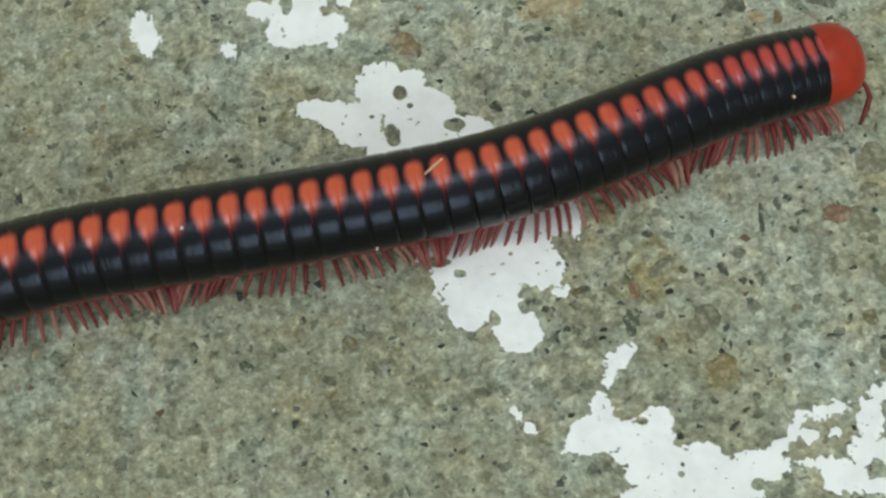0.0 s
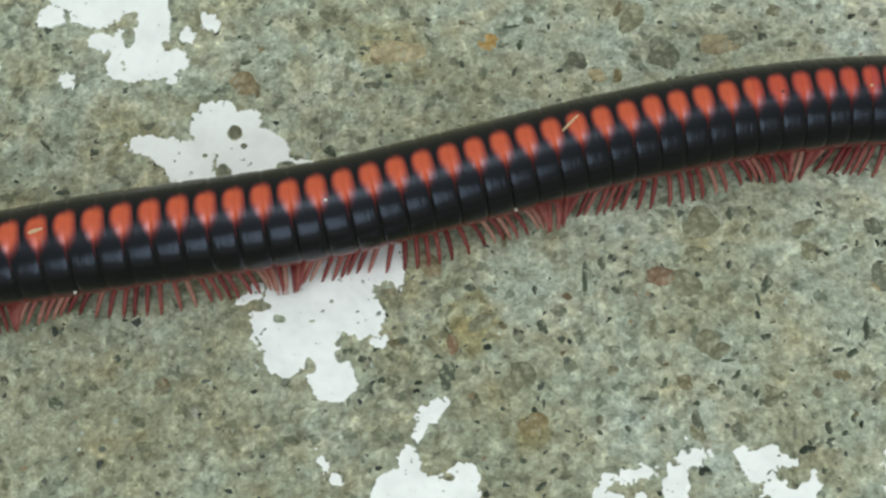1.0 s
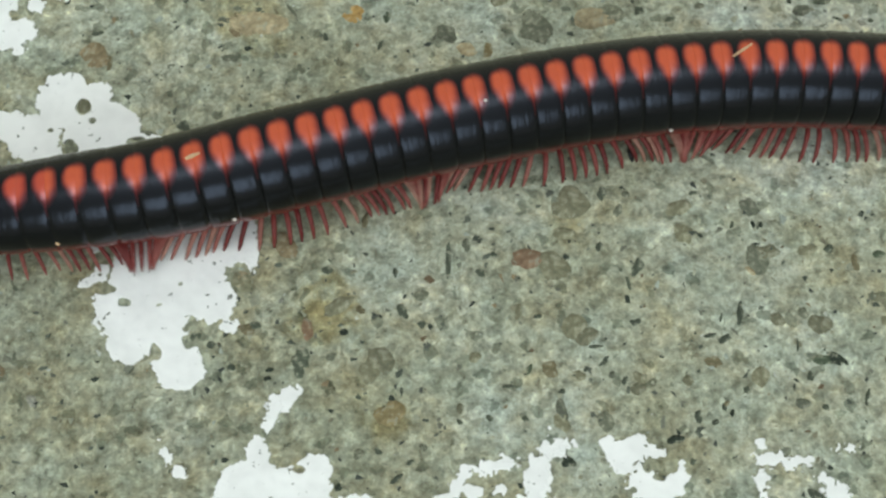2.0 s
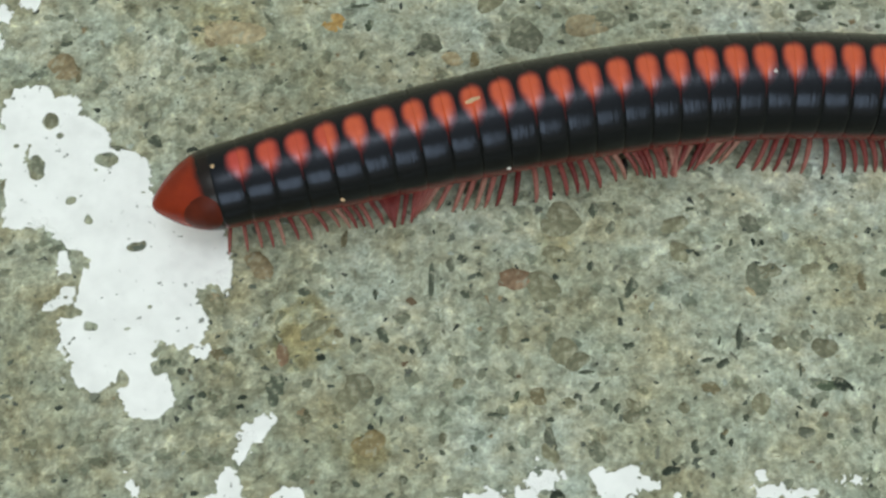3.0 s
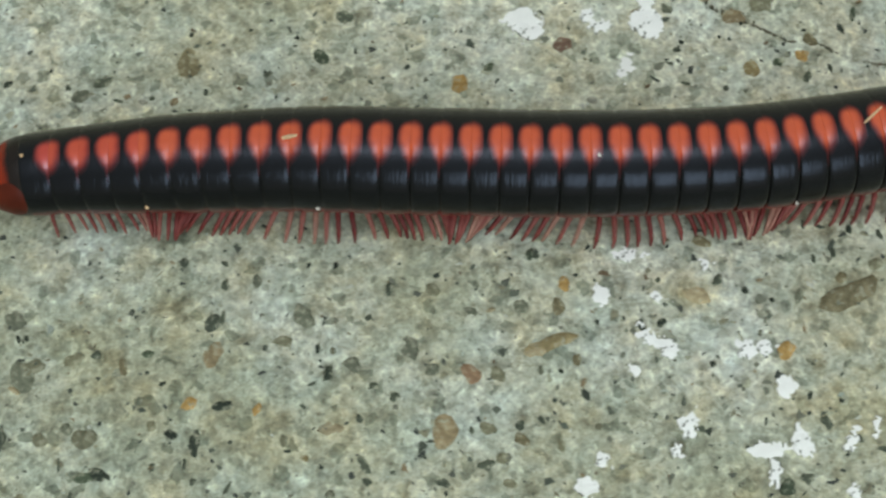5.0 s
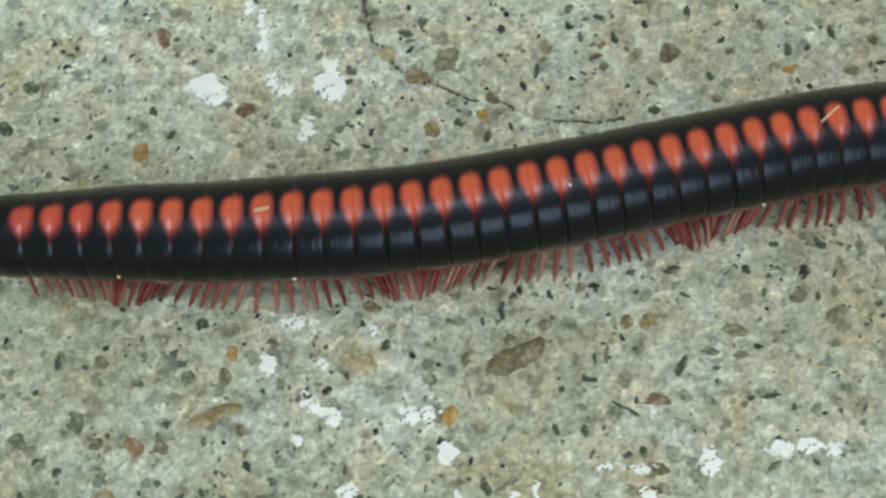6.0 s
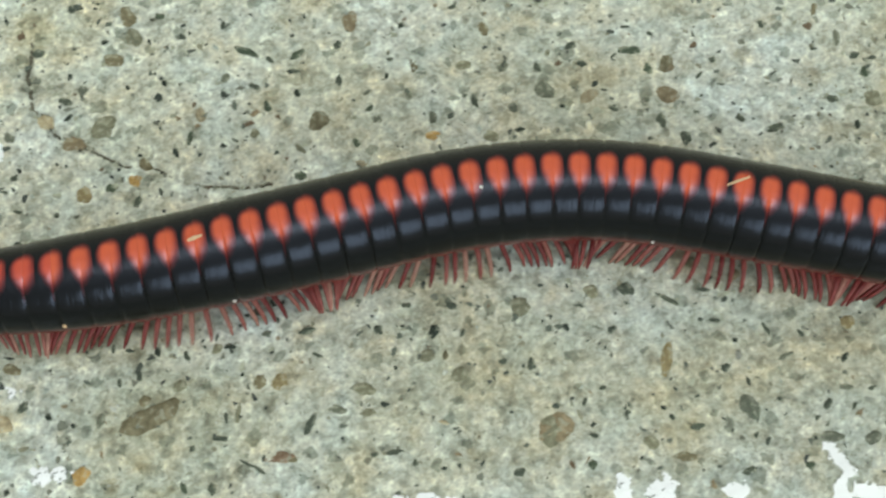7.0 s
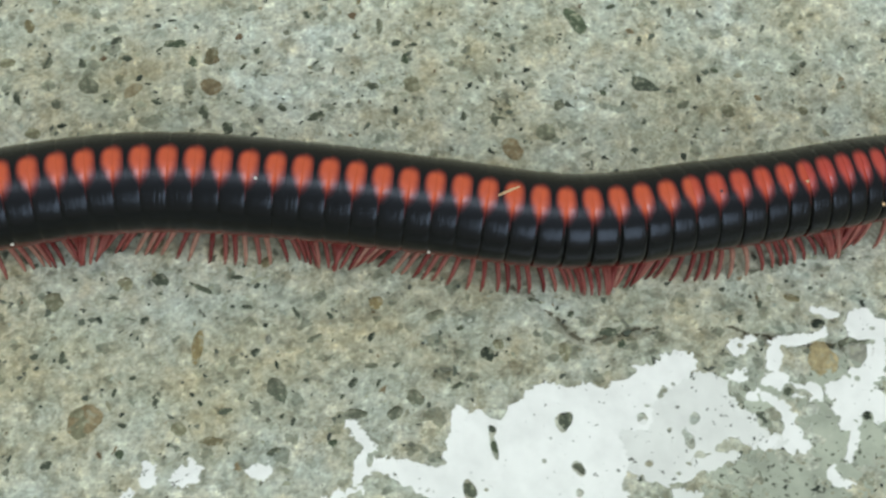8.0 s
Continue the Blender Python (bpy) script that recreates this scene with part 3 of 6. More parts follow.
BROAD_GAPS = [
    (168.3, 23.1, 0.81, 0.6, 54), (162.7, 23.5, 0.39, 0.34, 71), (162.6, 22.1, 0.64, 0.26, 92), (160.0, 19.3, 0.76, 0.47, 87),
    (161.3, 19.1, 0.34, 0.25, 171), (168.5, 19.4, 0.63, 0.4, 111), (168.1, 17.6, 0.38, 0.21, 74), (166.1, 20.4, 0.11, 0.11, 35),
    (174.3, 22.1, 0.45, 0.39, 61), (172.1, 17.7, 0.49, 0.46, 29), (163.3, 25.1, 0.98, 0.95, 46), (154.6, 19.7, 2.09, 1.01, 151),
    (153.2, 23.1, 0.51, 0.25, 79), (173.2, 26.1, 1.79, 0.54, 175),
]
GREY_PATCH = [
    (179.2, 22.6, 2.89, 2.39, 1), (174.7, 19.9, 3.13, 2.23, 3), (177.5, 20.2, 3.1, 1.75, 171), (181.3, 20.5, 1.93, 1.35, 164),
    (182.7, 19.0, 2.1, 0.76, 160), (178.4, 17.8, 2.26, 0.72, 9), (175.0, 17.8, 2.18, 1.03, 170), (175.6, 15.7, 1.74, 0.64, 169),
    (176.7, 22.0, 2.02, 1.75, 60),
]
GREY_GAPS = [
    (178.3, 21.4, 0.45, 0.39, 58), (177.4, 19.8, 0.94, 0.36, 94), (179.9, 18.8, 0.8, 0.4, 171), (174.0, 16.5, 1.09, 0.53, 144),
    (176.1, 20.8, 0.18, 0.13, 69), (173.9, 18.7, 0.26, 0.17, 172), (175.9, 17.5, 0.22, 0.13, 171), (177.7, 16.6, 0.7, 0.6, 59),
    (182.1, 23.0, 0.74, 0.62, 59), (176.1, 23.7, 0.62, 0.18, 170), (178.0, 18.6, 0.53, 0.31, 171),
]
BROKEN_PATCH = [
    (183.4, 26.3, 0.85, 0.76, 22), (184.5, 26.7, 0.55, 0.37, 174), (182.7, 24.1, 0.91, 0.5, 172), (183.3, 22.2, 0.51, 0.44, 12),
    (185.9, 24.9, 1.17, 0.72, 69), (187.8, 26.0, 1.95, 0.42, 175), (190.4, 26.1, 1.36, 0.4, 14), (191.1, 27.7, 1.17, 0.34, 154),
    (185.6, 23.1, 1.18, 0.64, 172), (187.0, 22.0, 1.85, 0.61, 154), (184.9, 21.4, 1.46, 0.43, 138), (188.2, 21.8, 0.86, 0.62, 140),
    (185.6, 19.8, 0.99, 0.53, 70), (185.4, 18.4, 1.15, 0.9, 73), (183.5, 18.4, 1.18, 0.48, 180), (186.0, 17.7, 0.68, 0.56, 5),
    (192.7, 22.6, 2.41, 1.09, 70), (190.9, 21.3, 1.74, 1.0, 173),
]
BROKEN_REST = [
    (193.7, 26.3, 1.41, 1.22, 35), (194.9, 25.6, 1.32, 1.02, 2), (194.2, 23.0, 1.96, 0.64, 70), (191.4, 19.8, 2.01, 1.08, 172),
    (190.2, 19.0, 0.91, 0.62, 65), (190.1, 17.3, 1.65, 0.39, 60), (192.7, 19.5, 1.39, 1.07, 59), (187.8, 15.0, 0.83, 0.51, 102),
    (188.4, 14.2, 0.71, 0.22, 170),
]
BROKEN_GAPS = [
    (189.5, 24.1, 1.73, 1.5, 46), (190.4, 27.3, 0.53, 0.46, 17), (191.6, 26.1, 0.97, 0.79, 142), (192.2, 25.0, 1.68, 0.33, 173),
    (192.0, 22.0, 0.28, 0.23, 5), (192.5, 23.8, 1.17, 0.79, 49), (186.3, 22.2, 0.58, 0.51, 34), (191.8, 18.8, 0.64, 0.45, 64),
    (194.5, 25.7, 0.19, 0.14, 180), (183.5, 26.4, 0.28, 0.23, 3), (183.3, 24.0, 0.23, 0.18, 180), (187.5, 21.6, 0.79, 0.28, 154),
]
FILM_PATCH = [
    (188.7, 17.2, 4.31, 3.29, 179), (183.2, 16.0, 3.98, 1.96, 171), (184.0, 22.2, 1.96, 1.75, 22), (189.6, 21.6, 2.75, 1.82, 175),
    (185.0, 14.2, 6.62, 1.04, 169), (193.5, 23.2, 2.84, 1.81, 66),
]
FILM_GAPS = [
    (186.5, 16.2, 0.63, 0.44, 175), (181.4, 15.9, 0.79, 0.43, 171), (189.0, 14.0, 0.89, 0.35, 170),
]
FLECKS_A = [
    (-13.5, 54.2, 0.79, 0.67, 112), (-11.7, 55.6, 0.89, 0.74, 122), (-23.3, 49.5, 0.67, 0.57, 119), (-30.9, 51.4, 2.12, 1.1, 108),
    (9.4, 22.0, 1.17, 0.7, 40), (8.7, 20.7, 1.01, 0.43, 66), (1.3, 17.8, 0.78, 0.33, 116), (2.6, 16.4, 0.59, 0.49, 105),
    (28.3, 17.8, 2.31, 0.61, 86), (29.5, 19.2, 1.09, 0.33, 23), (25.0, 17.9, 1.07, 0.5, 19), (44.3, 19.3, 1.23, 0.46, 4),
    (46.1, 19.1, 0.9, 0.38, 4), (43.6, 17.7, 1.0, 0.4, 87), (48.8, 17.2, 1.16, 0.6, 140), (50.0, 20.3, 0.61, 0.29, 5),
    (43.5, 20.4, 0.38, 0.33, 23), (25.3, 16.3, 0.41, 0.37, 88), (82.6, 59.4, 1.44, 0.87, 154),
]
FLECKS_B = [
    (83.1, 58.4, 1.23, 0.98, 169), (92.1, 58.0, 1.32, 1.17, 171), (92.3, 59.7, 0.79, 0.57, 84), (88.4, 58.3, 0.66, 0.49, 171),
    (87.7, 59.2, 0.59, 0.35, 85), (90.2, 54.7, 0.86, 0.39, 84), (89.5, 54.1, 0.35, 0.24, 172), (88.3, 39.5, 0.91, 0.61, 173),
    (85.7, 36.5, 0.73, 0.53, 85), (88.8, 33.2, 1.07, 0.58, 142), (90.1, 32.1, 0.82, 0.45, 127), (87.5, 30.9, 0.41, 0.4, 89),
    (95.7, 31.7, 0.71, 0.65, 59), (96.9, 31.6, 0.61, 0.46, 175), (98.0, 28.6, 0.74, 0.68, 73), (90.8, 26.7, 0.97, 0.6, 63),
    (89.7, 24.8, 0.32, 0.32, 63), (96.2, 24.3, 1.43, 0.55, 4), (98.3, 24.6, 0.95, 0.6, 100),
]
FLECKS_C = [
    (96.2, 22.7, 0.79, 0.51, 81), (83.0, 22.8, 0.71, 0.7, 137), (84.5, 24.6, 0.48, 0.36, 85), (101.8, 24.5, 0.69, 0.27, 61),
    (103.6, 25.3, 0.56, 0.28, 80), (110.9, 25.9, 0.71, 0.32, 175), (115.9, 25.8, 0.92, 0.84, 46), (111.5, 24.0, 0.49, 0.37, 130),
    (108.7, 19.5, 0.71, 0.42, 15), (101.4, 20.7, 0.39, 0.35, 71), (108.8, 26.4, 0.4, 0.2, 175), (93.8, 38.0, 0.41, 0.26, 174),
    (90.0, 36.0, 0.58, 0.3, 152), (121.0, 26.1, 0.7, 0.39, 174), (123.0, 26.0, 0.86, 0.43, 174), (124.7, 25.6, 0.32, 0.31, 43),
    (137.0, 24.9, 0.88, 0.62, 72), (139.2, 24.1, 0.58, 0.52, 41), (139.5, 24.4, 0.99, 0.67, 11),
]
FLECKS_D = [
    (145.1, 23.7, 0.83, 0.63, 172), (135.2, 23.7, 0.58, 0.37, 82), (121.2, 26.2, 1.22, 0.29, 170), (124.4, 25.7, 0.38, 0.36, 118),
    (137.2, 25.3, 0.38, 0.33, 84), (137.1, 25.4, 0.5, 0.44, 68), (140.1, 24.7, 0.74, 0.57, 74), (86.3, 65.7, 0.57, 0.4, 95),
    (87.3, 63.7, 1.21, 0.4, 89), (87.3, 62.2, 0.4, 0.31, 97), (88.5, 69.9, 0.58, 0.36, 92),
]
STONES_A = [
    (26.8, 33.8, 1.48, 0.89, 4, 'rust'), (28.6, 33.3, 1.31, 1.04, 88, 'taupe'), (12.1, 54.3, 1.03, 0.97, 171, 'amber'), (20.8, 33.3, 1.36, 0.26, 93, 'slate'),
    (26.9, 53.8, 1.61, 1.32, 150, 'grey'), (5.5, 31.0, 0.84, 0.73, 105, 'taupe'), (-11.6, 23.2, 0.61, 0.52, 163, 'brown'), (17.0, 21.1, 1.0, 0.78, 2, 'ochre'),
    (49.4, 26.9, 0.73, 0.5, 163, 'black'), (32.9, 55.3, 1.4, 0.76, 4, 'grey'), (4.5, 53.2, 2.4, 1.2, 1, 'tan'), (-8.2, 49.7, 1.35, 1.07, 174, 'brown'),
    (-11.7, 23.1, 0.83, 0.7, 111, 'taupe'), (56.6, 58.2, 1.55, 0.85, 77, 'umber'), (57.6, 34.8, 1.03, 0.78, 76, 'brown'), (55.8, 31.4, 0.64, 0.53, 17, 'amber'),
]
STONES_B = [
    (60.6, 30.5, 0.42, 0.34, 69, 'amber'), (54.5, 29.3, 0.52, 0.38, 150, 'black'), (56.2, 28.8, 0.84, 0.34, 67, 'slate'), (58.3, 31.0, 0.71, 0.25, 3, 'black'),
    (48.4, 26.8, 0.76, 0.4, 173, 'moss'), (57.8, 37.1, 0.85, 0.57, 30, 'slate'), (10.7, 27.5, 0.81, 0.53, 100, 'rust'), (8.4, 34.2, 1.12, 1.0, 161, 'brown'),
    (5.5, 31.2, 0.75, 0.5, 102, 'tan'), (12.8, 29.4, 1.2, 0.6, 20, 'taupe'), (29.9, 38.5, 1.67, 1.37, 91, 'taupe'), (30.3, 28.6, 1.08, 1.05, 5, 'taupe'),
    (16.3, 25.3, 1.19, 0.91, 100, 'taupe'), (17.4, 21.6, 0.9, 0.69, 178, 'ochre'), (21.5, 51.6, 0.76, 0.58, 0, 'tan'), (43.9, 34.5, 1.02, 0.87, 80, 'grey'),
]
STONES_C = [
    (31.5, 54.9, 1.71, 1.09, 3, 'tan'), (17.6, 29.2, 0.49, 0.46, 115, 'slate'), (23.4, 40.7, 0.89, 0.8, 177, 'grey'), (77.3, 54.4, 0.75, 0.66, 162, 'amber'),
    (66.8, 57.8, 0.68, 0.62, 146, 'moss'), (68.9, 61.1, 0.66, 0.61, 120, 'slate'), (85.4, 57.0, 0.75, 0.68, 165, 'red'), (83.3, 37.7, 0.54, 0.47, 169, 'amber'),
    (75.9, 31.7, 0.75, 0.69, 99, 'rust'), (73.6, 27.7, 1.14, 1.04, 100, 'brown'), (65.8, 28.6, 0.89, 0.57, 171, 'tan'), (103.8, 34.9, 1.93, 1.08, 24, 'umber'),
    (98.4, 31.2, 0.63, 0.6, 63, 'amber'), (107.0, 23.1, 1.28, 0.7, 69, 'ochre'), (82.0, 33.4, 1.87, 0.55, 9, 'ochre'), (103.6, 54.2, 0.48, 0.43, 75, 'amber'),
]
STONES_D = [
    (98.8, 58.0, 0.97, 0.64, 160, 'brown'), (91.8, 59.1, 0.79, 0.34, 4, 'brown'), (82.7, 36.0, 0.68, 0.53, 87, 'umber'), (80.0, 36.3, 0.62, 0.55, 166, 'grey'),
    (67.6, 33.1, 0.74, 0.54, 169, 'grey'), (58.2, 31.0, 0.79, 0.42, 13, 'black'), (56.1, 28.4, 1.05, 0.4, 90, 'black'), (101.5, 59.1, 1.12, 1.06, 139, 'taupe'),
    (118.3, 57.4, 0.88, 0.88, 72, 'umber'), (140.1, 56.7, 0.75, 0.6, 70, 'tan'), (102.6, 65.1, 0.87, 0.81, 148, 'umber'), (132.7, 30.0, 1.21, 1.09, 14, 'taupe'),
    (138.3, 30.6, 0.75, 0.39, 75, 'slate'), (79.5, 64.1, 0.97, 0.56, 76, 'red'), (103.5, 54.1, 0.49, 0.47, 130, 'amber'), (109.1, 59.3, 0.59, 0.53, 90, 'tan'),
]
STONES_E = [
    (112.7, 30.6, 1.12, 0.49, 3, 'rust'), (126.4, 61.4, 0.61, 0.53, 76, 'umber'), (127.2, 54.9, 0.69, 0.44, 174, 'amber'), (119.4, 34.9, 0.73, 0.59, 176, 'taupe'),
    (125.1, 38.7, 0.56, 0.41, 78, 'black'), (121.9, 66.2, 0.86, 0.74, 88, 'brown'), (146.5, 55.9, 0.92, 0.81, 6, 'brown'), (142.0, 34.2, 1.25, 0.62, 68, 'ochre'),
    (132.9, 30.0, 1.19, 1.15, 56, 'brown'), (103.7, 69.1, 1.08, 0.69, 90, 'umber'), (144.1, 60.4, 1.11, 0.42, 173, 'moss'), (113.1, 64.5, 1.05, 0.36, 149, 'moss'),
    (113.3, 36.3, 0.78, 0.67, 91, 'ochre'), (147.4, 29.5, 0.84, 0.72, 6, 'slate'), (177.8, 56.9, 1.55, 0.63, 107, 'moss'), (182.0, 50.1, 1.34, 0.65, 160, 'slate'),
]
STONES_F = [
    (169.6, 46.3, 1.02, 0.93, 144, 'brown'), (163.7, 29.5, 0.69, 0.48, 75, 'black'), (189.8, 23.9, 1.53, 1.34, 21, 'sand'), (193.0, 24.0, 1.27, 1.14, 176, 'ash'),
    (190.3, 27.0, 0.61, 0.47, 0, 'black'), (192.9, 25.0, 1.41, 0.37, 175, 'grey'), (191.9, 19.0, 0.55, 0.36, 66, 'black'), (183.5, 20.7, 0.45, 0.36, 179, 'slate'),
    (147.3, 29.7, 0.93, 0.72, 82, 'grey'), (156.0, 35.2, 0.56, 0.53, 74, 'ochre'), (157.5, 27.1, 0.71, 0.6, 76, 'grey'), (169.7, 28.4, 0.69, 0.58, 69, 'taupe'),
    (140.0, 40.0, 0.66, 0.6, 95, 'slate'), (172.7, 47.2, 0.83, 0.7, 67, 'grey'), (168.5, 23.1, 0.76, 0.65, 67, 'slate'), (162.8, 23.7, 0.48, 0.39, 74, 'slate'),
]
STONES_G = [
    (162.7, 22.2, 0.65, 0.34, 76, 'moss'), (160.0, 19.4, 0.68, 0.55, 75, 'slate'), (168.8, 19.3, 0.76, 0.44, 139, 'grey'), (186.3, 22.0, 0.51, 0.44, 53, 'slate'),
    (-8.4, 45.6, 0.8, 0.7, 127, 'taupe'), (-8.7, 41.6, 0.94, 0.62, 105, 'grey'), (-3.4, 42.7, 0.85, 0.47, 0, 'grey'), (-0.5, 35.6, 0.62, 0.35, 0, 'taupe'),
    (2.5, 26.6, 0.48, 0.41, 169, 'slate'), (-1.0, 37.4, 0.41, 0.33, 107, 'slate'),
]
STONES_H = [
    (34.1, 39.4, 0.32, 0.26, 5, 'grey'), (33.5, 38.0, 0.52, 0.36, 90, 'grey'), (38.1, 38.4, 0.99, 0.76, 30, 'taupe'), (43.4, 38.7, 0.88, 0.72, 82, 'grey'),
    (44.7, 35.1, 0.88, 0.68, 8, 'taupe'), (38.4, 36.4, 0.8, 0.69, 8, 'taupe'), (51.2, 34.5, 0.76, 0.35, 86, 'umber'), (47.7, 35.4, 0.72, 0.51, 7, 'taupe'),
    (52.3, 31.9, 0.42, 0.31, 80, 'grey'), (47.1, 30.4, 0.44, 0.4, 29, 'grey'), (48.3, 29.6, 0.83, 0.76, 60, 'taupe'), (45.2, 29.8, 0.59, 0.52, 17, 'taupe'),
    (40.5, 26.3, 0.76, 0.4, 156, 'umber'), (43.9, 25.3, 0.87, 0.76, 77, 'taupe'), (35.1, 24.8, 0.55, 0.53, 71, 'taupe'), (38.6, 24.8, 0.47, 0.34, 88, 'taupe'),
]
STONES_I = [
    (33.1, 25.0, 0.27, 0.27, 79, 'grey'), (53.1, 30.0, 0.43, 0.36, 16, 'taupe'), (46.7, 23.4, 0.53, 0.46, 14, 'grey'), (18.9, 30.5, 0.54, 0.41, 179, 'grey'),
    (22.1, 34.7, 0.51, 0.32, 95, 'grey'), (28.6, 25.3, 0.77, 0.55, 160, 'umber'), (30.8, 24.8, 0.49, 0.43, 3, 'taupe'), (26.2, 29.6, 0.56, 0.35, 75, 'taupe'),
    (29.5, 22.2, 0.76, 0.45, 111, 'grey'), (22.2, 22.0, 0.38, 0.3, 97, 'taupe'), (14.4, 36.4, 0.71, 0.29, 78, 'umber'), (12.6, 25.5, 0.46, 0.35, 176, 'grey'),
    (14.5, 29.2, 0.37, 0.31, 104, 'umber'), (23.1, 25.9, 0.53, 0.4, 0, 'taupe'), (29.4, 36.0, 0.88, 0.51, 2, 'taupe'), (23.2, 51.6, 0.68, 0.42, 94, 'ochre'),
]
STONES_J = [
    (19.8, 53.0, 0.88, 0.72, 98, 'grey'), (15.6, 56.7, 0.55, 0.43, 146, 'grey'), (4.9, 57.2, 0.61, 0.43, 102, 'grey'), (-1.6, 56.8, 0.89, 0.79, 154, 'taupe'),
    (1.9, 53.5, 0.6, 0.39, 178, 'grey'), (3.1, 50.1, 0.51, 0.38, 175, 'grey'), (8.4, 49.3, 0.48, 0.33, 101, 'grey'), (7.2, 54.6, 0.78, 0.17, 130, 'grey'),
    (23.2, 58.1, 0.78, 0.45, 71, 'umber'), (24.3, 57.1, 1.41, 1.04, 94, 'taupe'), (2.9, 52.5, 0.76, 0.49, 179, 'brown'), (2.9, 54.5, 0.51, 0.25, 1, 'grey'),
    (31.6, 58.3, 0.69, 0.51, 3, 'grey'), (36.2, 58.3, 0.65, 0.61, 15, 'taupe'), (48.3, 56.3, 0.78, 0.6, 9, 'grey'), (40.1, 56.4, 0.39, 0.3, 6, 'grey'),
]
STONES_K = [
    (61.1, 40.0, 0.7, 0.33, 90, 'grey'), (64.3, 37.1, 0.93, 0.84, 151, 'grey'), (73.8, 38.1, 0.52, 0.49, 112, 'taupe'), (71.8, 33.9, 0.84, 0.73, 97, 'grey'),
    (73.2, 32.2, 0.57, 0.45, 168, 'grey'), (77.9, 31.3, 0.65, 0.58, 166, 'taupe'), (62.4, 28.1, 0.47, 0.37, 62, 'taupe'), (79.0, 26.6, 0.52, 0.48, 164, 'umber'),
    (77.5, 25.4, 0.48, 0.4, 90, 'taupe'), (76.8, 27.6, 0.73, 0.4, 143, 'taupe'), (80.7, 33.0, 0.9, 0.5, 173, 'tan'), (83.5, 31.9, 0.58, 0.28, 85, 'umber'),
    (80.9, 31.4, 0.33, 0.24, 87, 'grey'), (76.4, 36.2, 0.58, 0.34, 172, 'grey'), (81.7, 25.9, 0.4, 0.36, 89, 'taupe'), (77.9, 23.6, 0.55, 0.31, 173, 'taupe'),
]
STONES_L = [
    (62.8, 35.3, 0.91, 0.42, 172, 'taupe'), (63.8, 26.7, 0.32, 0.24, 168, 'ochre'), (103.3, 36.2, 0.49, 0.43, 1, 'umber'), (111.8, 36.5, 0.78, 0.44, 69, 'umber'),
    (110.0, 34.3, 0.85, 0.2, 80, 'taupe'), (117.2, 33.6, 0.73, 0.42, 176, 'grey'), (113.6, 30.3, 0.36, 0.25, 177, 'umber'), (116.1, 27.9, 0.38, 0.35, 48, 'taupe'),
    (112.4, 25.7, 0.96, 0.41, 158, 'umber'), (92.7, 35.9, 1.03, 0.59, 141, 'tan'),
    (100.0, 35.1, 0.6, 0.33, 81, 'grey'), (105.9, 37.0, 0.52, 0.49, 62, 'taupe'), (104.1, 67.1, 0.96, 0.64, 91, 'taupe'), (99.8, 62.7, 0.5, 0.37, 128, 'grey'),
]
STONES_M = [
    (123.0, 56.9, 0.46, 0.35, 20, 'grey'), (125.7, 58.9, 0.72, 0.23, 91, 'grey'), (127.4, 56.6, 0.5, 0.36, 69, 'grey'), (113.2, 57.0, 0.45, 0.4, 162, 'taupe'),
    (104.4, 55.5, 0.59, 0.48, 96, 'umber'), (116.6, 55.2, 0.65, 0.28, 139, 'taupe'), (121.3, 53.2, 0.62, 0.29, 172, 'tan'), (93.9, 59.2, 0.46, 0.39, 108, 'grey'),
    (96.8, 60.3, 0.72, 0.61, 106, 'tan'), (99.6, 53.4, 0.79, 0.69, 108, 'ochre'), (111.3, 62.3, 0.55, 0.31, 16, 'grey'), (132.6, 64.0, 0.75, 0.42, 81, 'umber'),
    (146.8, 58.9, 0.94, 0.64, 63, 'umber'), (136.7, 57.7, 0.92, 0.77, 77, 'grey'), (144.6, 55.8, 0.36, 0.31, 144, 'grey'), (133.9, 56.5, 0.45, 0.41, 177, 'grey'),
]
STONES_N = [
    (161.1, 59.3, 0.75, 0.32, 75, 'grey'), (159.9, 62.2, 0.54, 0.32, 73, 'umber'), (162.7, 53.5, 0.82, 0.61, 0, 'taupe'), (130.5, 60.9, 0.64, 0.52, 173, 'taupe'),
    (131.8, 54.2, 0.63, 0.5, 174, 'taupe'), (93.6, 39.9, 0.76, 0.43, 169, 'umber'), (108.9, 39.5, 0.45, 0.41, 109, 'taupe'), (124.3, 36.8, 0.67, 0.53, 172, 'taupe'),
    (119.4, 33.1, 0.58, 0.26, 172, 'taupe'), (112.6, 40.2, 0.34, 0.27, 168, 'grey'), (126.6, 35.1, 0.69, 0.59, 58, 'taupe'), (125.7, 36.7, 0.31, 0.25, 82, 'umber'),
    (150.8, 33.2, 0.61, 0.21, 13, 'grey'), (152.8, 26.7, 0.82, 0.42, 174, 'grey'), (141.9, 26.7, 0.98, 0.37, 173, 'umber'), (143.5, 24.5, 0.59, 0.4, 24, 'brown'),
]
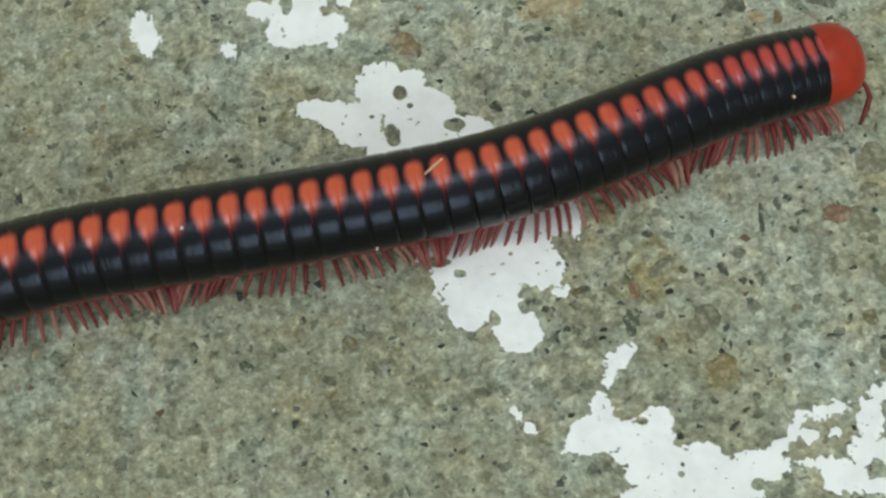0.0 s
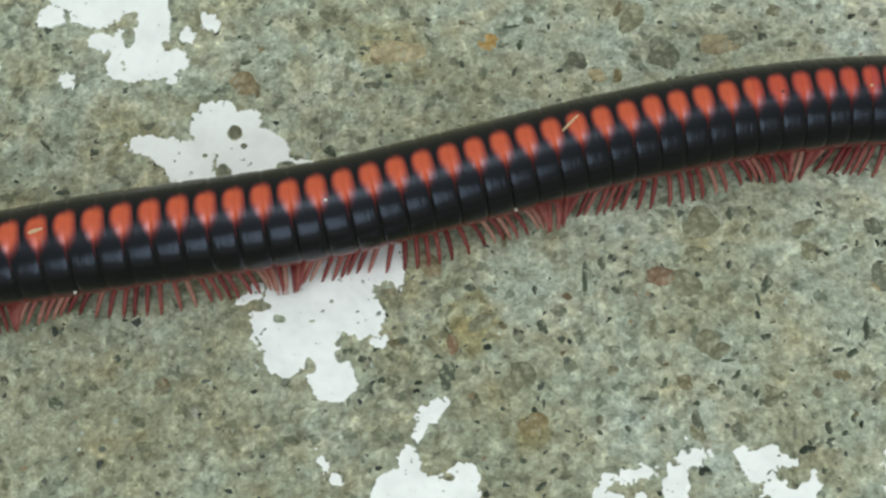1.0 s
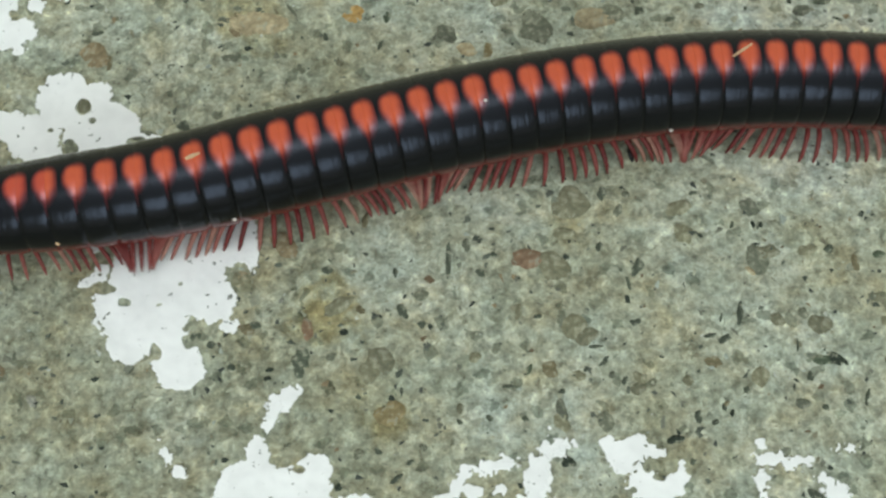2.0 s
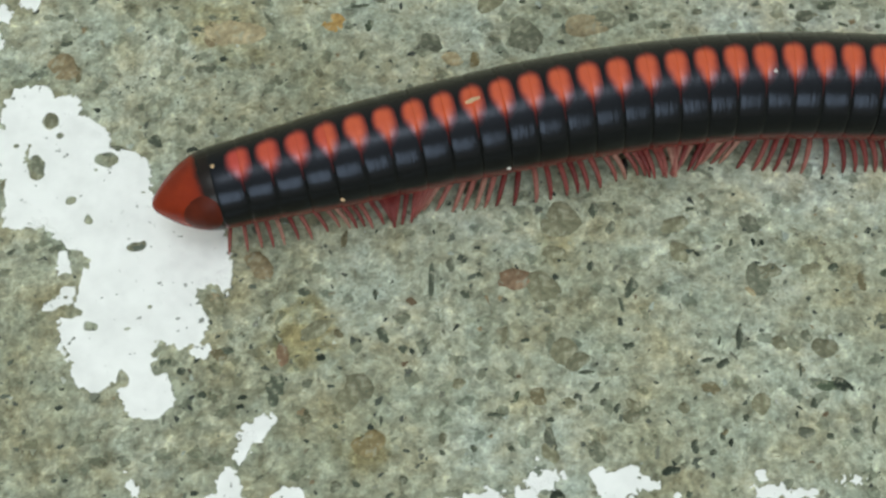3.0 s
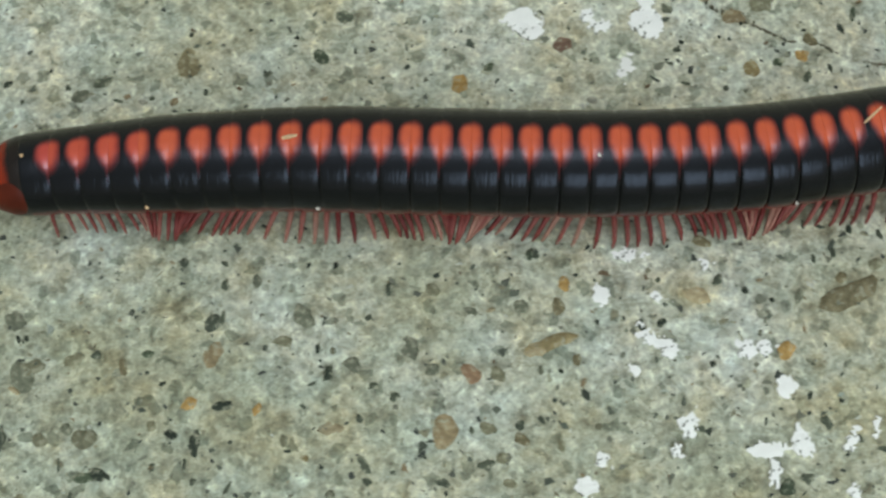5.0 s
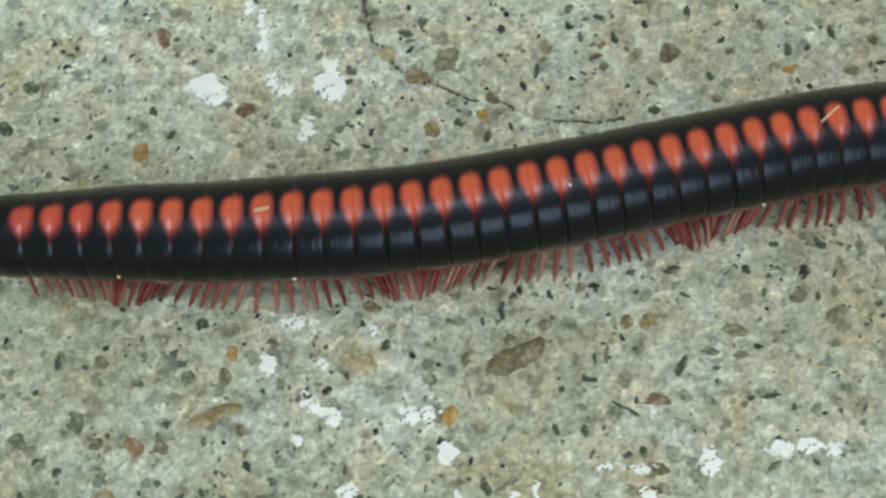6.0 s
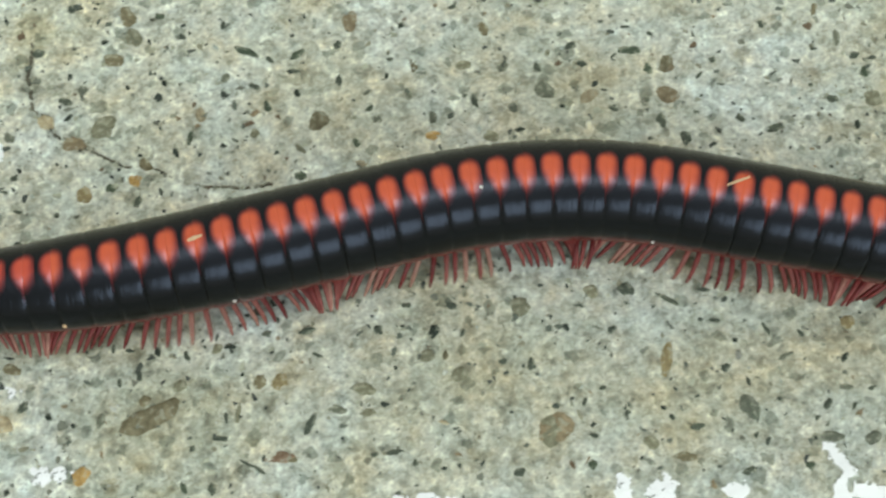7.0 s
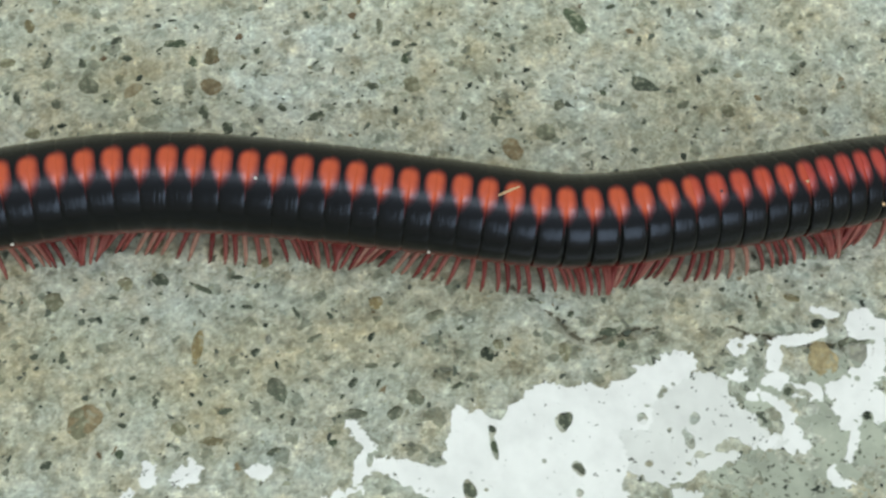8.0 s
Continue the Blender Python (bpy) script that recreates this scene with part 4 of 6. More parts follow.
STONES_O = [
    (155.8, 26.2, 0.62, 0.55, 40, 'grey'), (131.8, 39.8, 0.94, 0.63, 173, 'taupe'), (137.3, 40.2, 0.77, 0.55, 175, 'taupe'), (154.7, 30.2, 0.5, 0.26, 174, 'grey'),
    (184.8, 47.7, 0.59, 0.42, 177, 'grey'), (188.5, 46.5, 0.69, 0.52, 180, 'taupe'), (160.4, 33.3, 0.81, 0.41, 11, 'grey'), (139.6, 28.0, 0.61, 0.58, 108, 'taupe'),
    (148.2, 40.0, 0.64, 0.41, 45, 'umber'), (145.2, 41.5, 0.57, 0.44, 83, 'umber'), (6.3, 27.3, 0.62, 0.41, 1, 'umber'), (15.6, 24.7, 1.12, 0.95, 91, 'taupe'),
    (29.5, 21.3, 0.75, 0.61, 125, 'taupe'), (32.7, 21.5, 0.78, 0.59, 84, 'grey'), (35.0, 24.1, 0.64, 0.53, 12, 'taupe'), (31.3, 27.9, 0.95, 0.72, 7, 'taupe'),
]
STONES_P = [
    (-15.6, 45.6, 0.48, 0.37, 174, 'grey'), (2.5, 50.0, 0.57, 0.32, 1, 'grey'), (-6.9, 49.1, 0.85, 0.24, 88, 'umber'),
]
CHIPS_A = [
    (32.2, 39.3, 0.66, 0.44, 91, 'slate'), (39.2, 39.7, 0.32, 0.26, 7, 'slate'), (43.7, 37.3, 0.3, 0.2, 86, 'black'), (44.3, 37.3, 0.26, 0.2, 84, 'black'),
    (42.1, 37.2, 0.35, 0.2, 88, 'slate'), (32.1, 35.0, 0.43, 0.28, 91, 'slate'), (34.9, 33.5, 0.84, 0.51, 73, 'slate'), (34.3, 32.1, 0.7, 0.2, 105, 'slate'),
    (53.0, 35.3, 0.44, 0.3, 7, 'moss'), (49.3, 35.6, 0.48, 0.3, 5, 'slate'), (54.0, 33.0, 0.24, 0.21, 19, 'black'), (42.5, 30.0, 1.15, 0.23, 81, 'slate'),
    (40.2, 28.3, 0.58, 0.24, 13, 'slate'), (47.4, 25.5, 0.47, 0.23, 87, 'slate'), (53.1, 27.1, 0.4, 0.3, 79, 'slate'), (55.4, 27.1, 0.48, 0.15, 85, 'slate'),
]
CHIPS_B = [
    (55.9, 25.8, 0.29, 0.26, 52, 'slate'), (51.5, 24.4, 0.68, 0.15, 72, 'slate'), (58.3, 25.1, 0.74, 0.15, 58, 'slate'), (42.8, 24.3, 0.31, 0.27, 14, 'slate'),
    (46.6, 27.8, 0.52, 0.15, 88, 'slate'), (41.1, 29.8, 0.49, 0.15, 80, 'slate'), (41.1, 22.9, 0.27, 0.23, 83, 'slate'), (48.4, 23.2, 0.34, 0.27, 9, 'slate'),
    (11.8, 32.2, 0.42, 0.38, 118, 'slate'), (16.9, 32.2, 0.42, 0.23, 96, 'slate'), (13.4, 27.4, 0.38, 0.28, 178, 'black'), (10.5, 25.3, 0.96, 0.52, 112, 'slate'),
    (8.2, 24.3, 0.34, 0.2, 180, 'black'), (6.8, 27.6, 0.54, 0.32, 179, 'slate'), (19.1, 28.3, 0.35, 0.32, 167, 'slate'), (23.3, 32.5, 0.48, 0.36, 146, 'slate'),
]
CHIPS_C = [
    (24.2, 34.0, 0.32, 0.25, 0, 'slate'), (27.6, 29.2, 0.31, 0.2, 2, 'slate'), (34.7, 29.1, 0.43, 0.32, 4, 'slate'), (26.9, 21.4, 0.37, 0.27, 1, 'slate'),
    (17.9, 23.1, 0.43, 0.11, 95, 'slate'), (14.8, 22.5, 0.24, 0.22, 128, 'slate'), (25.7, 23.8, 0.53, 0.19, 2, 'slate'), (24.3, 21.4, 0.3, 0.26, 97, 'slate'),
    (29.5, 23.6, 0.23, 0.23, 94, 'slate'), (14.9, 54.3, 0.57, 0.4, 77, 'moss'), (14.3, 56.0, 0.73, 0.2, 2, 'slate'), (-0.2, 55.3, 0.34, 0.25, 176, 'slate'),
    (-1.5, 55.0, 0.34, 0.25, 175, 'slate'), (8.3, 52.0, 0.29, 0.21, 101, 'slate'), (26.7, 56.8, 0.34, 0.2, 2, 'slate'), (14.6, 51.7, 0.47, 0.22, 79, 'slate'),
]
CHIPS_D = [
    (10.2, 52.2, 0.44, 0.21, 97, 'slate'), (35.2, 55.7, 0.52, 0.4, 5, 'slate'), (42.7, 57.9, 0.54, 0.25, 21, 'black'), (37.7, 55.0, 0.44, 0.29, 18, 'slate'),
    (47.3, 57.1, 0.35, 0.22, 86, 'slate'), (50.1, 57.3, 0.98, 0.49, 16, 'slate'), (57.9, 55.6, 0.36, 0.29, 70, 'slate'), (53.9, 55.5, 0.43, 0.3, 7, 'slate'),
    (62.7, 56.7, 0.42, 0.23, 29, 'slate'), (43.8, 56.3, 0.2, 0.17, 80, 'slate'), (55.8, 42.0, 0.45, 0.37, 105, 'slate'), (58.8, 41.6, 0.44, 0.21, 142, 'slate'),
    (58.5, 37.4, 0.6, 0.25, 90, 'slate'), (58.8, 39.9, 0.52, 0.33, 93, 'slate'), (65.2, 34.5, 0.45, 0.25, 75, 'black'), (65.8, 32.6, 0.57, 0.33, 70, 'black'),
]
CHIPS_E = [
    (64.7, 32.0, 0.4, 0.17, 14, 'slate'), (68.9, 31.4, 0.4, 0.25, 24, 'slate'), (70.4, 30.5, 0.48, 0.34, 24, 'slate'), (69.0, 36.5, 0.33, 0.3, 159, 'slate'),
    (70.6, 38.5, 0.52, 0.25, 88, 'slate'), (66.9, 40.7, 0.31, 0.25, 96, 'black'), (67.8, 29.1, 0.41, 0.28, 91, 'slate'), (63.9, 30.4, 0.21, 0.2, 128, 'slate'),
    (67.9, 25.9, 0.74, 0.39, 117, 'slate'), (61.4, 29.0, 0.41, 0.16, 89, 'slate'), (76.4, 25.1, 0.55, 0.4, 2, 'slate'), (69.9, 25.2, 0.32, 0.28, 164, 'slate'),
    (79.0, 27.6, 0.4, 0.36, 166, 'slate'), (80.5, 27.9, 0.29, 0.28, 118, 'slate'), (82.3, 31.2, 0.21, 0.2, 107, 'black'), (73.2, 24.1, 0.56, 0.39, 171, 'slate'),
]
CHIPS_F = [
    (75.6, 27.6, 0.32, 0.2, 87, 'slate'), (68.0, 24.7, 0.41, 0.38, 134, 'slate'), (81.5, 40.0, 0.26, 0.25, 100, 'slate'), (89.9, 34.1, 0.37, 0.34, 173, 'black'),
    (90.1, 37.3, 0.26, 0.21, 84, 'slate'), (94.4, 36.9, 0.52, 0.45, 80, 'slate'), (96.2, 35.9, 0.29, 0.21, 175, 'black'), (98.0, 35.0, 0.21, 0.2, 68, 'black'),
    (93.1, 30.7, 0.36, 0.29, 11, 'black'), (101.5, 37.8, 0.39, 0.16, 81, 'slate'), (103.0, 38.2, 0.52, 0.37, 79, 'slate'), (115.2, 32.9, 0.86, 0.35, 56, 'slate'),
    (108.6, 32.6, 0.72, 0.25, 169, 'slate'), (106.5, 32.1, 0.34, 0.24, 77, 'slate'), (111.2, 29.9, 0.78, 0.17, 141, 'slate'), (111.5, 27.0, 0.48, 0.4, 4, 'slate'),
]
CHIPS_G = [
    (100.3, 25.8, 0.56, 0.39, 79, 'slate'), (102.4, 24.4, 0.32, 0.31, 46, 'slate'), (104.1, 23.6, 0.63, 0.2, 174, 'slate'), (114.1, 21.7, 0.47, 0.19, 78, 'black'),
    (98.3, 22.1, 0.56, 0.46, 34, 'slate'), (96.9, 21.6, 0.62, 0.47, 155, 'moss'), (91.5, 26.2, 0.4, 0.32, 175, 'slate'), (99.2, 70.4, 0.39, 0.36, 125, 'slate'),
    (106.4, 68.8, 0.43, 0.31, 153, 'moss'), (101.8, 66.9, 0.32, 0.26, 162, 'black'), (108.1, 66.6, 0.36, 0.29, 120, 'slate'), (111.5, 67.2, 0.47, 0.24, 71, 'slate'),
    (115.0, 63.5, 0.49, 0.2, 138, 'slate'), (117.2, 63.7, 0.65, 0.36, 23, 'moss'), (116.8, 62.2, 0.64, 0.26, 172, 'slate'), (120.6, 64.1, 0.38, 0.36, 53, 'slate'),
]
CHIPS_H = [
    (125.9, 65.2, 0.32, 0.27, 171, 'black'), (124.2, 60.7, 0.31, 0.23, 84, 'black'), (124.7, 62.2, 0.32, 0.26, 171, 'slate'), (113.5, 61.3, 0.41, 0.31, 168, 'slate'),
    (116.9, 60.1, 0.41, 0.27, 86, 'black'), (114.4, 59.2, 0.56, 0.36, 87, 'moss'), (98.4, 61.9, 0.5, 0.4, 161, 'slate'), (106.4, 62.5, 0.31, 0.27, 99, 'black'),
    (103.4, 62.5, 0.3, 0.19, 134, 'black'), (96.3, 66.6, 0.55, 0.49, 119, 'slate'), (121.1, 55.0, 0.45, 0.36, 86, 'moss'), (122.5, 58.0, 0.36, 0.35, 148, 'moss'),
    (111.6, 56.6, 0.27, 0.2, 168, 'slate'), (116.4, 52.8, 0.71, 0.49, 170, 'moss'), (101.6, 53.7, 0.49, 0.35, 93, 'moss'), (103.7, 52.4, 0.64, 0.37, 62, 'slate'),
]
CHIPS_I = [
    (105.5, 52.9, 0.39, 0.26, 111, 'slate'), (94.2, 55.6, 0.36, 0.29, 159, 'slate'), (93.4, 54.5, 0.4, 0.19, 170, 'slate'), (97.4, 52.0, 0.29, 0.26, 109, 'slate'),
    (94.4, 52.7, 0.35, 0.24, 167, 'slate'), (120.4, 60.9, 0.62, 0.32, 84, 'slate'), (130.3, 66.4, 0.37, 0.27, 172, 'slate'), (139.4, 61.5, 0.68, 0.35, 28, 'slate'),
    (142.7, 60.1, 0.5, 0.12, 35, 'slate'), (144.1, 62.6, 0.42, 0.16, 173, 'slate'), (146.0, 61.7, 0.33, 0.21, 134, 'slate'), (155.2, 61.4, 0.43, 0.32, 71, 'slate'),
    (133.6, 60.3, 0.67, 0.28, 60, 'slate'), (136.4, 59.9, 0.62, 0.32, 80, 'slate'), (140.0, 59.7, 0.46, 0.31, 153, 'slate'), (145.3, 58.5, 0.56, 0.51, 14, 'moss'),
]
CHIPS_J = [
    (130.9, 57.5, 0.69, 0.37, 106, 'slate'), (130.2, 58.1, 0.23, 0.2, 174, 'slate'), (137.8, 56.1, 0.27, 0.2, 175, 'black'), (141.8, 55.3, 0.54, 0.25, 143, 'slate'),
    (134.1, 54.5, 0.45, 0.25, 173, 'black'), (145.4, 53.9, 0.69, 0.56, 91, 'slate'), (147.1, 52.1, 0.87, 0.42, 95, 'slate'), (151.7, 53.1, 0.41, 0.35, 126, 'slate'),
    (148.3, 54.1, 0.45, 0.2, 143, 'slate'), (150.6, 58.6, 0.37, 0.27, 73, 'slate'), (154.4, 51.9, 0.92, 0.39, 5, 'slate'), (160.9, 51.3, 0.46, 0.27, 72, 'black'),
    (159.5, 53.8, 0.52, 0.44, 59, 'slate'), (158.0, 55.3, 0.23, 0.2, 13, 'slate'), (159.0, 58.5, 0.38, 0.15, 10, 'slate'), (163.6, 57.1, 0.27, 0.21, 131, 'slate'),
]
CHIPS_K = [
    (162.6, 55.9, 0.48, 0.36, 67, 'moss'), (155.3, 56.8, 0.34, 0.15, 16, 'slate'), (150.8, 56.3, 0.36, 0.15, 173, 'slate'), (149.0, 55.5, 0.23, 0.2, 8, 'slate'),
    (144.2, 52.3, 0.2, 0.18, 67, 'slate'), (102.4, 40.2, 0.42, 0.22, 170, 'slate'), (104.5, 39.9, 0.41, 0.37, 112, 'black'), (101.2, 40.5, 0.44, 0.17, 88, 'slate'),
    (109.8, 39.5, 0.42, 0.31, 168, 'black'), (106.6, 39.2, 0.4, 0.29, 91, 'slate'), (115.7, 40.0, 0.84, 0.22, 8, 'slate'), (116.2, 38.0, 0.51, 0.17, 151, 'slate'),
    (121.0, 39.3, 0.4, 0.38, 92, 'slate'), (123.3, 41.0, 0.38, 0.27, 172, 'slate'), (110.3, 30.5, 0.67, 0.14, 142, 'slate'), (121.1, 29.9, 0.74, 0.29, 177, 'slate'),
]
CHIPS_L = [
    (119.6, 29.9, 0.33, 0.25, 171, 'slate'), (122.4, 28.9, 0.33, 0.24, 83, 'slate'), (105.7, 29.3, 0.58, 0.2, 101, 'moss'), (107.7, 29.0, 0.65, 0.28, 87, 'slate'),
    (121.9, 36.2, 0.22, 0.21, 91, 'black'), (110.6, 37.2, 0.18, 0.16, 110, 'black'), (111.3, 41.8, 0.21, 0.18, 165, 'black'), (120.9, 26.8, 0.29, 0.24, 85, 'slate'),
    (109.1, 34.1, 0.51, 0.16, 86, 'slate'), (126.6, 40.6, 0.52, 0.45, 144, 'slate'), (127.2, 38.2, 0.4, 0.17, 68, 'slate'), (129.8, 35.6, 0.34, 0.26, 174, 'slate'),
    (131.9, 35.1, 0.53, 0.38, 67, 'slate'), (136.2, 39.2, 0.55, 0.36, 150, 'slate'), (138.3, 37.0, 0.34, 0.31, 6, 'slate'), (139.8, 38.9, 0.34, 0.23, 174, 'slate'),
]
CHIPS_M = [
    (143.1, 38.7, 1.26, 0.16, 140, 'slate'), (145.7, 39.2, 0.47, 0.27, 174, 'slate'), (146.1, 36.7, 0.42, 0.11, 162, 'slate'), (149.8, 35.5, 0.76, 0.18, 112, 'slate'),
    (147.3, 34.9, 0.29, 0.23, 160, 'black'), (146.1, 32.9, 0.39, 0.34, 27, 'slate'), (147.6, 31.6, 0.38, 0.17, 96, 'black'), (155.1, 32.5, 0.45, 0.37, 61, 'black'),
    (156.6, 29.9, 0.45, 0.2, 27, 'slate'), (153.0, 29.1, 0.45, 0.4, 44, 'slate'), (152.0, 28.2, 0.27, 0.24, 43, 'slate'), (155.0, 28.8, 0.36, 0.16, 52, 'slate'),
    (143.2, 28.8, 0.58, 0.29, 179, 'slate'), (141.0, 30.5, 0.22, 0.2, 50, 'black'), (141.5, 29.7, 0.26, 0.24, 48, 'slate'), (135.6, 29.1, 0.41, 0.21, 173, 'slate'),
]
CHIPS_N = [
    (147.3, 27.6, 0.26, 0.2, 69, 'slate'), (135.1, 27.1, 0.41, 0.33, 177, 'moss'), (150.7, 24.8, 0.41, 0.33, 2, 'moss'), (129.8, 27.2, 0.49, 0.41, 175, 'slate'),
    (136.8, 32.6, 0.25, 0.22, 179, 'slate'), (135.3, 31.7, 0.35, 0.16, 61, 'slate'), (149.6, 30.0, 0.25, 0.21, 6, 'slate'), (169.2, 49.1, 0.84, 0.21, 159, 'slate'),
    (170.8, 56.8, 0.39, 0.33, 179, 'slate'), (166.3, 49.8, 0.47, 0.37, 73, 'slate'), (186.1, 56.6, 0.56, 0.2, 74, 'slate'), (181.1, 57.9, 0.5, 0.28, 173, 'slate'),
    (162.1, 57.5, 0.43, 0.32, 173, 'slate'), (165.6, 30.3, 0.19, 0.18, 54, 'black'), (160.9, 27.4, 0.62, 0.26, 20, 'slate'), (162.1, 31.9, 0.31, 0.23, 172, 'slate'),
]
CHIPS_O = [
    (170.9, 31.4, 0.36, 0.32, 4, 'slate'), (173.4, 29.5, 0.64, 0.37, 177, 'slate'), (174.3, 28.3, 0.41, 0.32, 176, 'moss'), (152.3, 34.8, 0.44, 0.23, 137, 'slate'),
    (184.2, 28.6, 0.39, 0.35, 40, 'slate'), (186.1, 29.4, 0.3, 0.27, 40, 'slate'), (13.9, 15.9, 0.35, 0.3, 87, 'black'), (30.0, 18.4, 0.6, 0.4, 5, 'black'),
    (17.9, 16.7, 0.71, 0.22, 37, 'slate'), (10.3, 24.5, 1.08, 0.52, 112, 'slate'), (8.1, 23.6, 0.35, 0.18, 2, 'black'), (5.4, 24.4, 0.39, 0.36, 174, 'slate'),
    (3.7, 26.0, 0.37, 0.35, 114, 'slate'), (31.2, 25.3, 0.21, 0.18, 10, 'slate'), (37.6, 20.4, 0.58, 0.38, 6, 'black'), (39.2, 22.2, 0.52, 0.37, 82, 'slate'),
]
CHIPS_P = [
    (31.9, 27.1, 0.61, 0.18, 13, 'slate'), (41.3, 28.1, 0.63, 0.3, 30, 'slate'), (32.5, 25.9, 0.54, 0.21, 43, 'slate'), (38.8, 18.8, 0.31, 0.28, 54, 'slate'),
    (41.7, 22.5, 0.27, 0.24, 57, 'black'), (22.2, 21.0, 0.26, 0.21, 88, 'slate'), (16.5, 18.6, 0.3, 0.22, 162, 'slate'), (18.8, 17.9, 0.34, 0.21, 43, 'slate'),
    (34.0, 24.6, 0.36, 0.25, 84, 'slate'), (-24.7, 52.7, 0.68, 0.48, 107, 'slate'), (-24.2, 43.4, 0.75, 0.19, 134, 'slate'), (-20.0, 42.9, 0.45, 0.4, 146, 'slate'),
    (-22.1, 39.2, 0.57, 0.4, 175, 'slate'), (-8.2, 51.8, 0.44, 0.27, 179, 'slate'), (-0.3, 43.8, 0.62, 0.56, 107, 'slate'),
]
CRACK_A = [(95.7, 68.5), (95.7, 66.5), (95.5, 63.9), (95.7, 61.8), (97.0, 60.8), (97.4, 59.5), (98.3, 58.5), (99.6, 57.6), (101.5, 56.2), (103.0, 55.4), (104.8, 55.1), (106.3, 54.2), (107.3, 53.2), (108.4, 53.1), (110.2, 53.0), (112.3, 52.6), (114.3, 52.6)]
CRACK_B = [(166.8, 34.6), (168.8, 32.7), (170.3, 30.0), (172.6, 29.0), (175.9, 29.3), (179.1, 28.8), (183.1, 28.0), (185.6, 26.7), (188.5, 25.5), (192.2, 24.9)]


# plan of the visible strip, in millimetres
X0, X1, Y0, Y1 = -50.0, 212.0, 4.0, 78.0


def crack_depth(x, y):
    """Depth of the hairline cracks, in millimetres."""
    deep = np.zeros_like(x)
    xw, yw = x + 0.35 * value_noise(x, y, 1.3, 5), y + 0.35 * value_noise(x, y, 1.3, 6)
    for line, wide in ((CRACK_A, 0.46), (CRACK_B, 0.55)):
        for (ax, ay), (bx, by) in zip(line, line[1:]):
            dx, dy = bx - ax, by - ay
            f = np.clip(((xw - ax) * dx + (yw - ay) * dy) / (dx * dx + dy * dy), 0, 1)
            far = np.hypot(xw - ax - f * dx, yw - ay - f * dy)
            deep = np.maximum(deep, np.clip(0.45 + 0.6 * value_noise(x, y, 2.2, 7), 0.05, 1) * 0.8 * np.clip(1 - far / wide, 0, 1))
    return deep


def build_ground():
    """One sheet of concrete: fine relief, pits and cracks where the millipede walks, coarse beyond, out to the horizon."""
    step = 0.27
    far = np.array([1, 3, 8, 20, 60, 200, 700, 3000, 12000, 60000.0])
    xs = np.concatenate([X0 - far[::-1], np.arange(X0, X1, step), X1 + far])
    ys = np.concatenate([Y0 - far[::-1], np.arange(Y0, Y1, step), Y1 + far])
    x, y = np.meshgrid(xs, ys)
    z = 0.05 * value_noise(x, y, 6.0, 1) + 0.05 * value_noise(x, y, 1.7, 2) + 0.05 * value_noise(x, y, 0.7, 3) + 0.035 * value_noise(x, y, 0.33, 4)
    z -= crack_depth(x, y)
    rng = np.random.default_rng(4)
    for px, py, r in zip(rng.uniform(X0, X1, 1500), rng.uniform(Y0, Y1, 1500), rng.lognormal(-0.75, 0.4, 1500)):
        i0, i1 = np.searchsorted(xs, (px - 2 * r, px + 2 * r))
        j0, j1 = np.searchsorted(ys, (py - 2 * r, py + 2 * r))
        gx, gy = x[j0:j1, i0:i1], y[j0:j1, i0:i1]
        far_off = np.hypot(gx - px + 0.3 * r * value_noise(gx, gy, r, 8), (gy - py) * 1.3) / r
        z[j0:j1, i0:i1] -= 0.55 * r * np.clip(1 - far_off, 0, 1) ** 0.7
    inside = (x > X0 - 1) & (x < X1 + 1) & (y > Y0 - 1) & (y < Y1 + 1)
    z = np.where(inside, z, -0.02)
    nx, ny = len(xs), len(ys)
    corner = (np.arange(ny - 1)[:, None] * nx + np.arange(nx - 1)).ravel()
    me = bpy.data.meshes.new("ground")
    me.vertices.add(nx * ny)
    me.vertices.foreach_set("co", (np.stack([x, y, z], -1) * MM).ravel())
    faces = np.stack([corner, corner + 1, corner + nx + 1, corner + nx], 1)
    me.loops.add(faces.size)
    me.loops.foreach_set("vertex_index", faces.ravel())
    me.polygons.add(len(faces))
    me.polygons.foreach_set("loop_start", np.arange(0, faces.size, 4))
    me.polygons.foreach_set("use_smooth", np.ones(len(faces), bool))
    me.update()
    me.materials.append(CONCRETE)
    return tagged(new("ground", me), "weathered grey concrete slab with exposed sand and hairline cracks", "concrete ground", kind="structure")


def grain_shape(rng, sides):
    """An angular grain of radius 1: ring of corners, a smaller top and a buried foot."""
    turn = np.sort(rng.uniform(0, 2 * math.pi, sides) * 0.35 + np.arange(sides) * 2 * math.pi / sides * 1.0)
    r = rng.uniform(0.5, 1.2, sides)
    ring = np.stack([np.cos(turn) * r, np.sin(turn) * r], 1)
    return ring


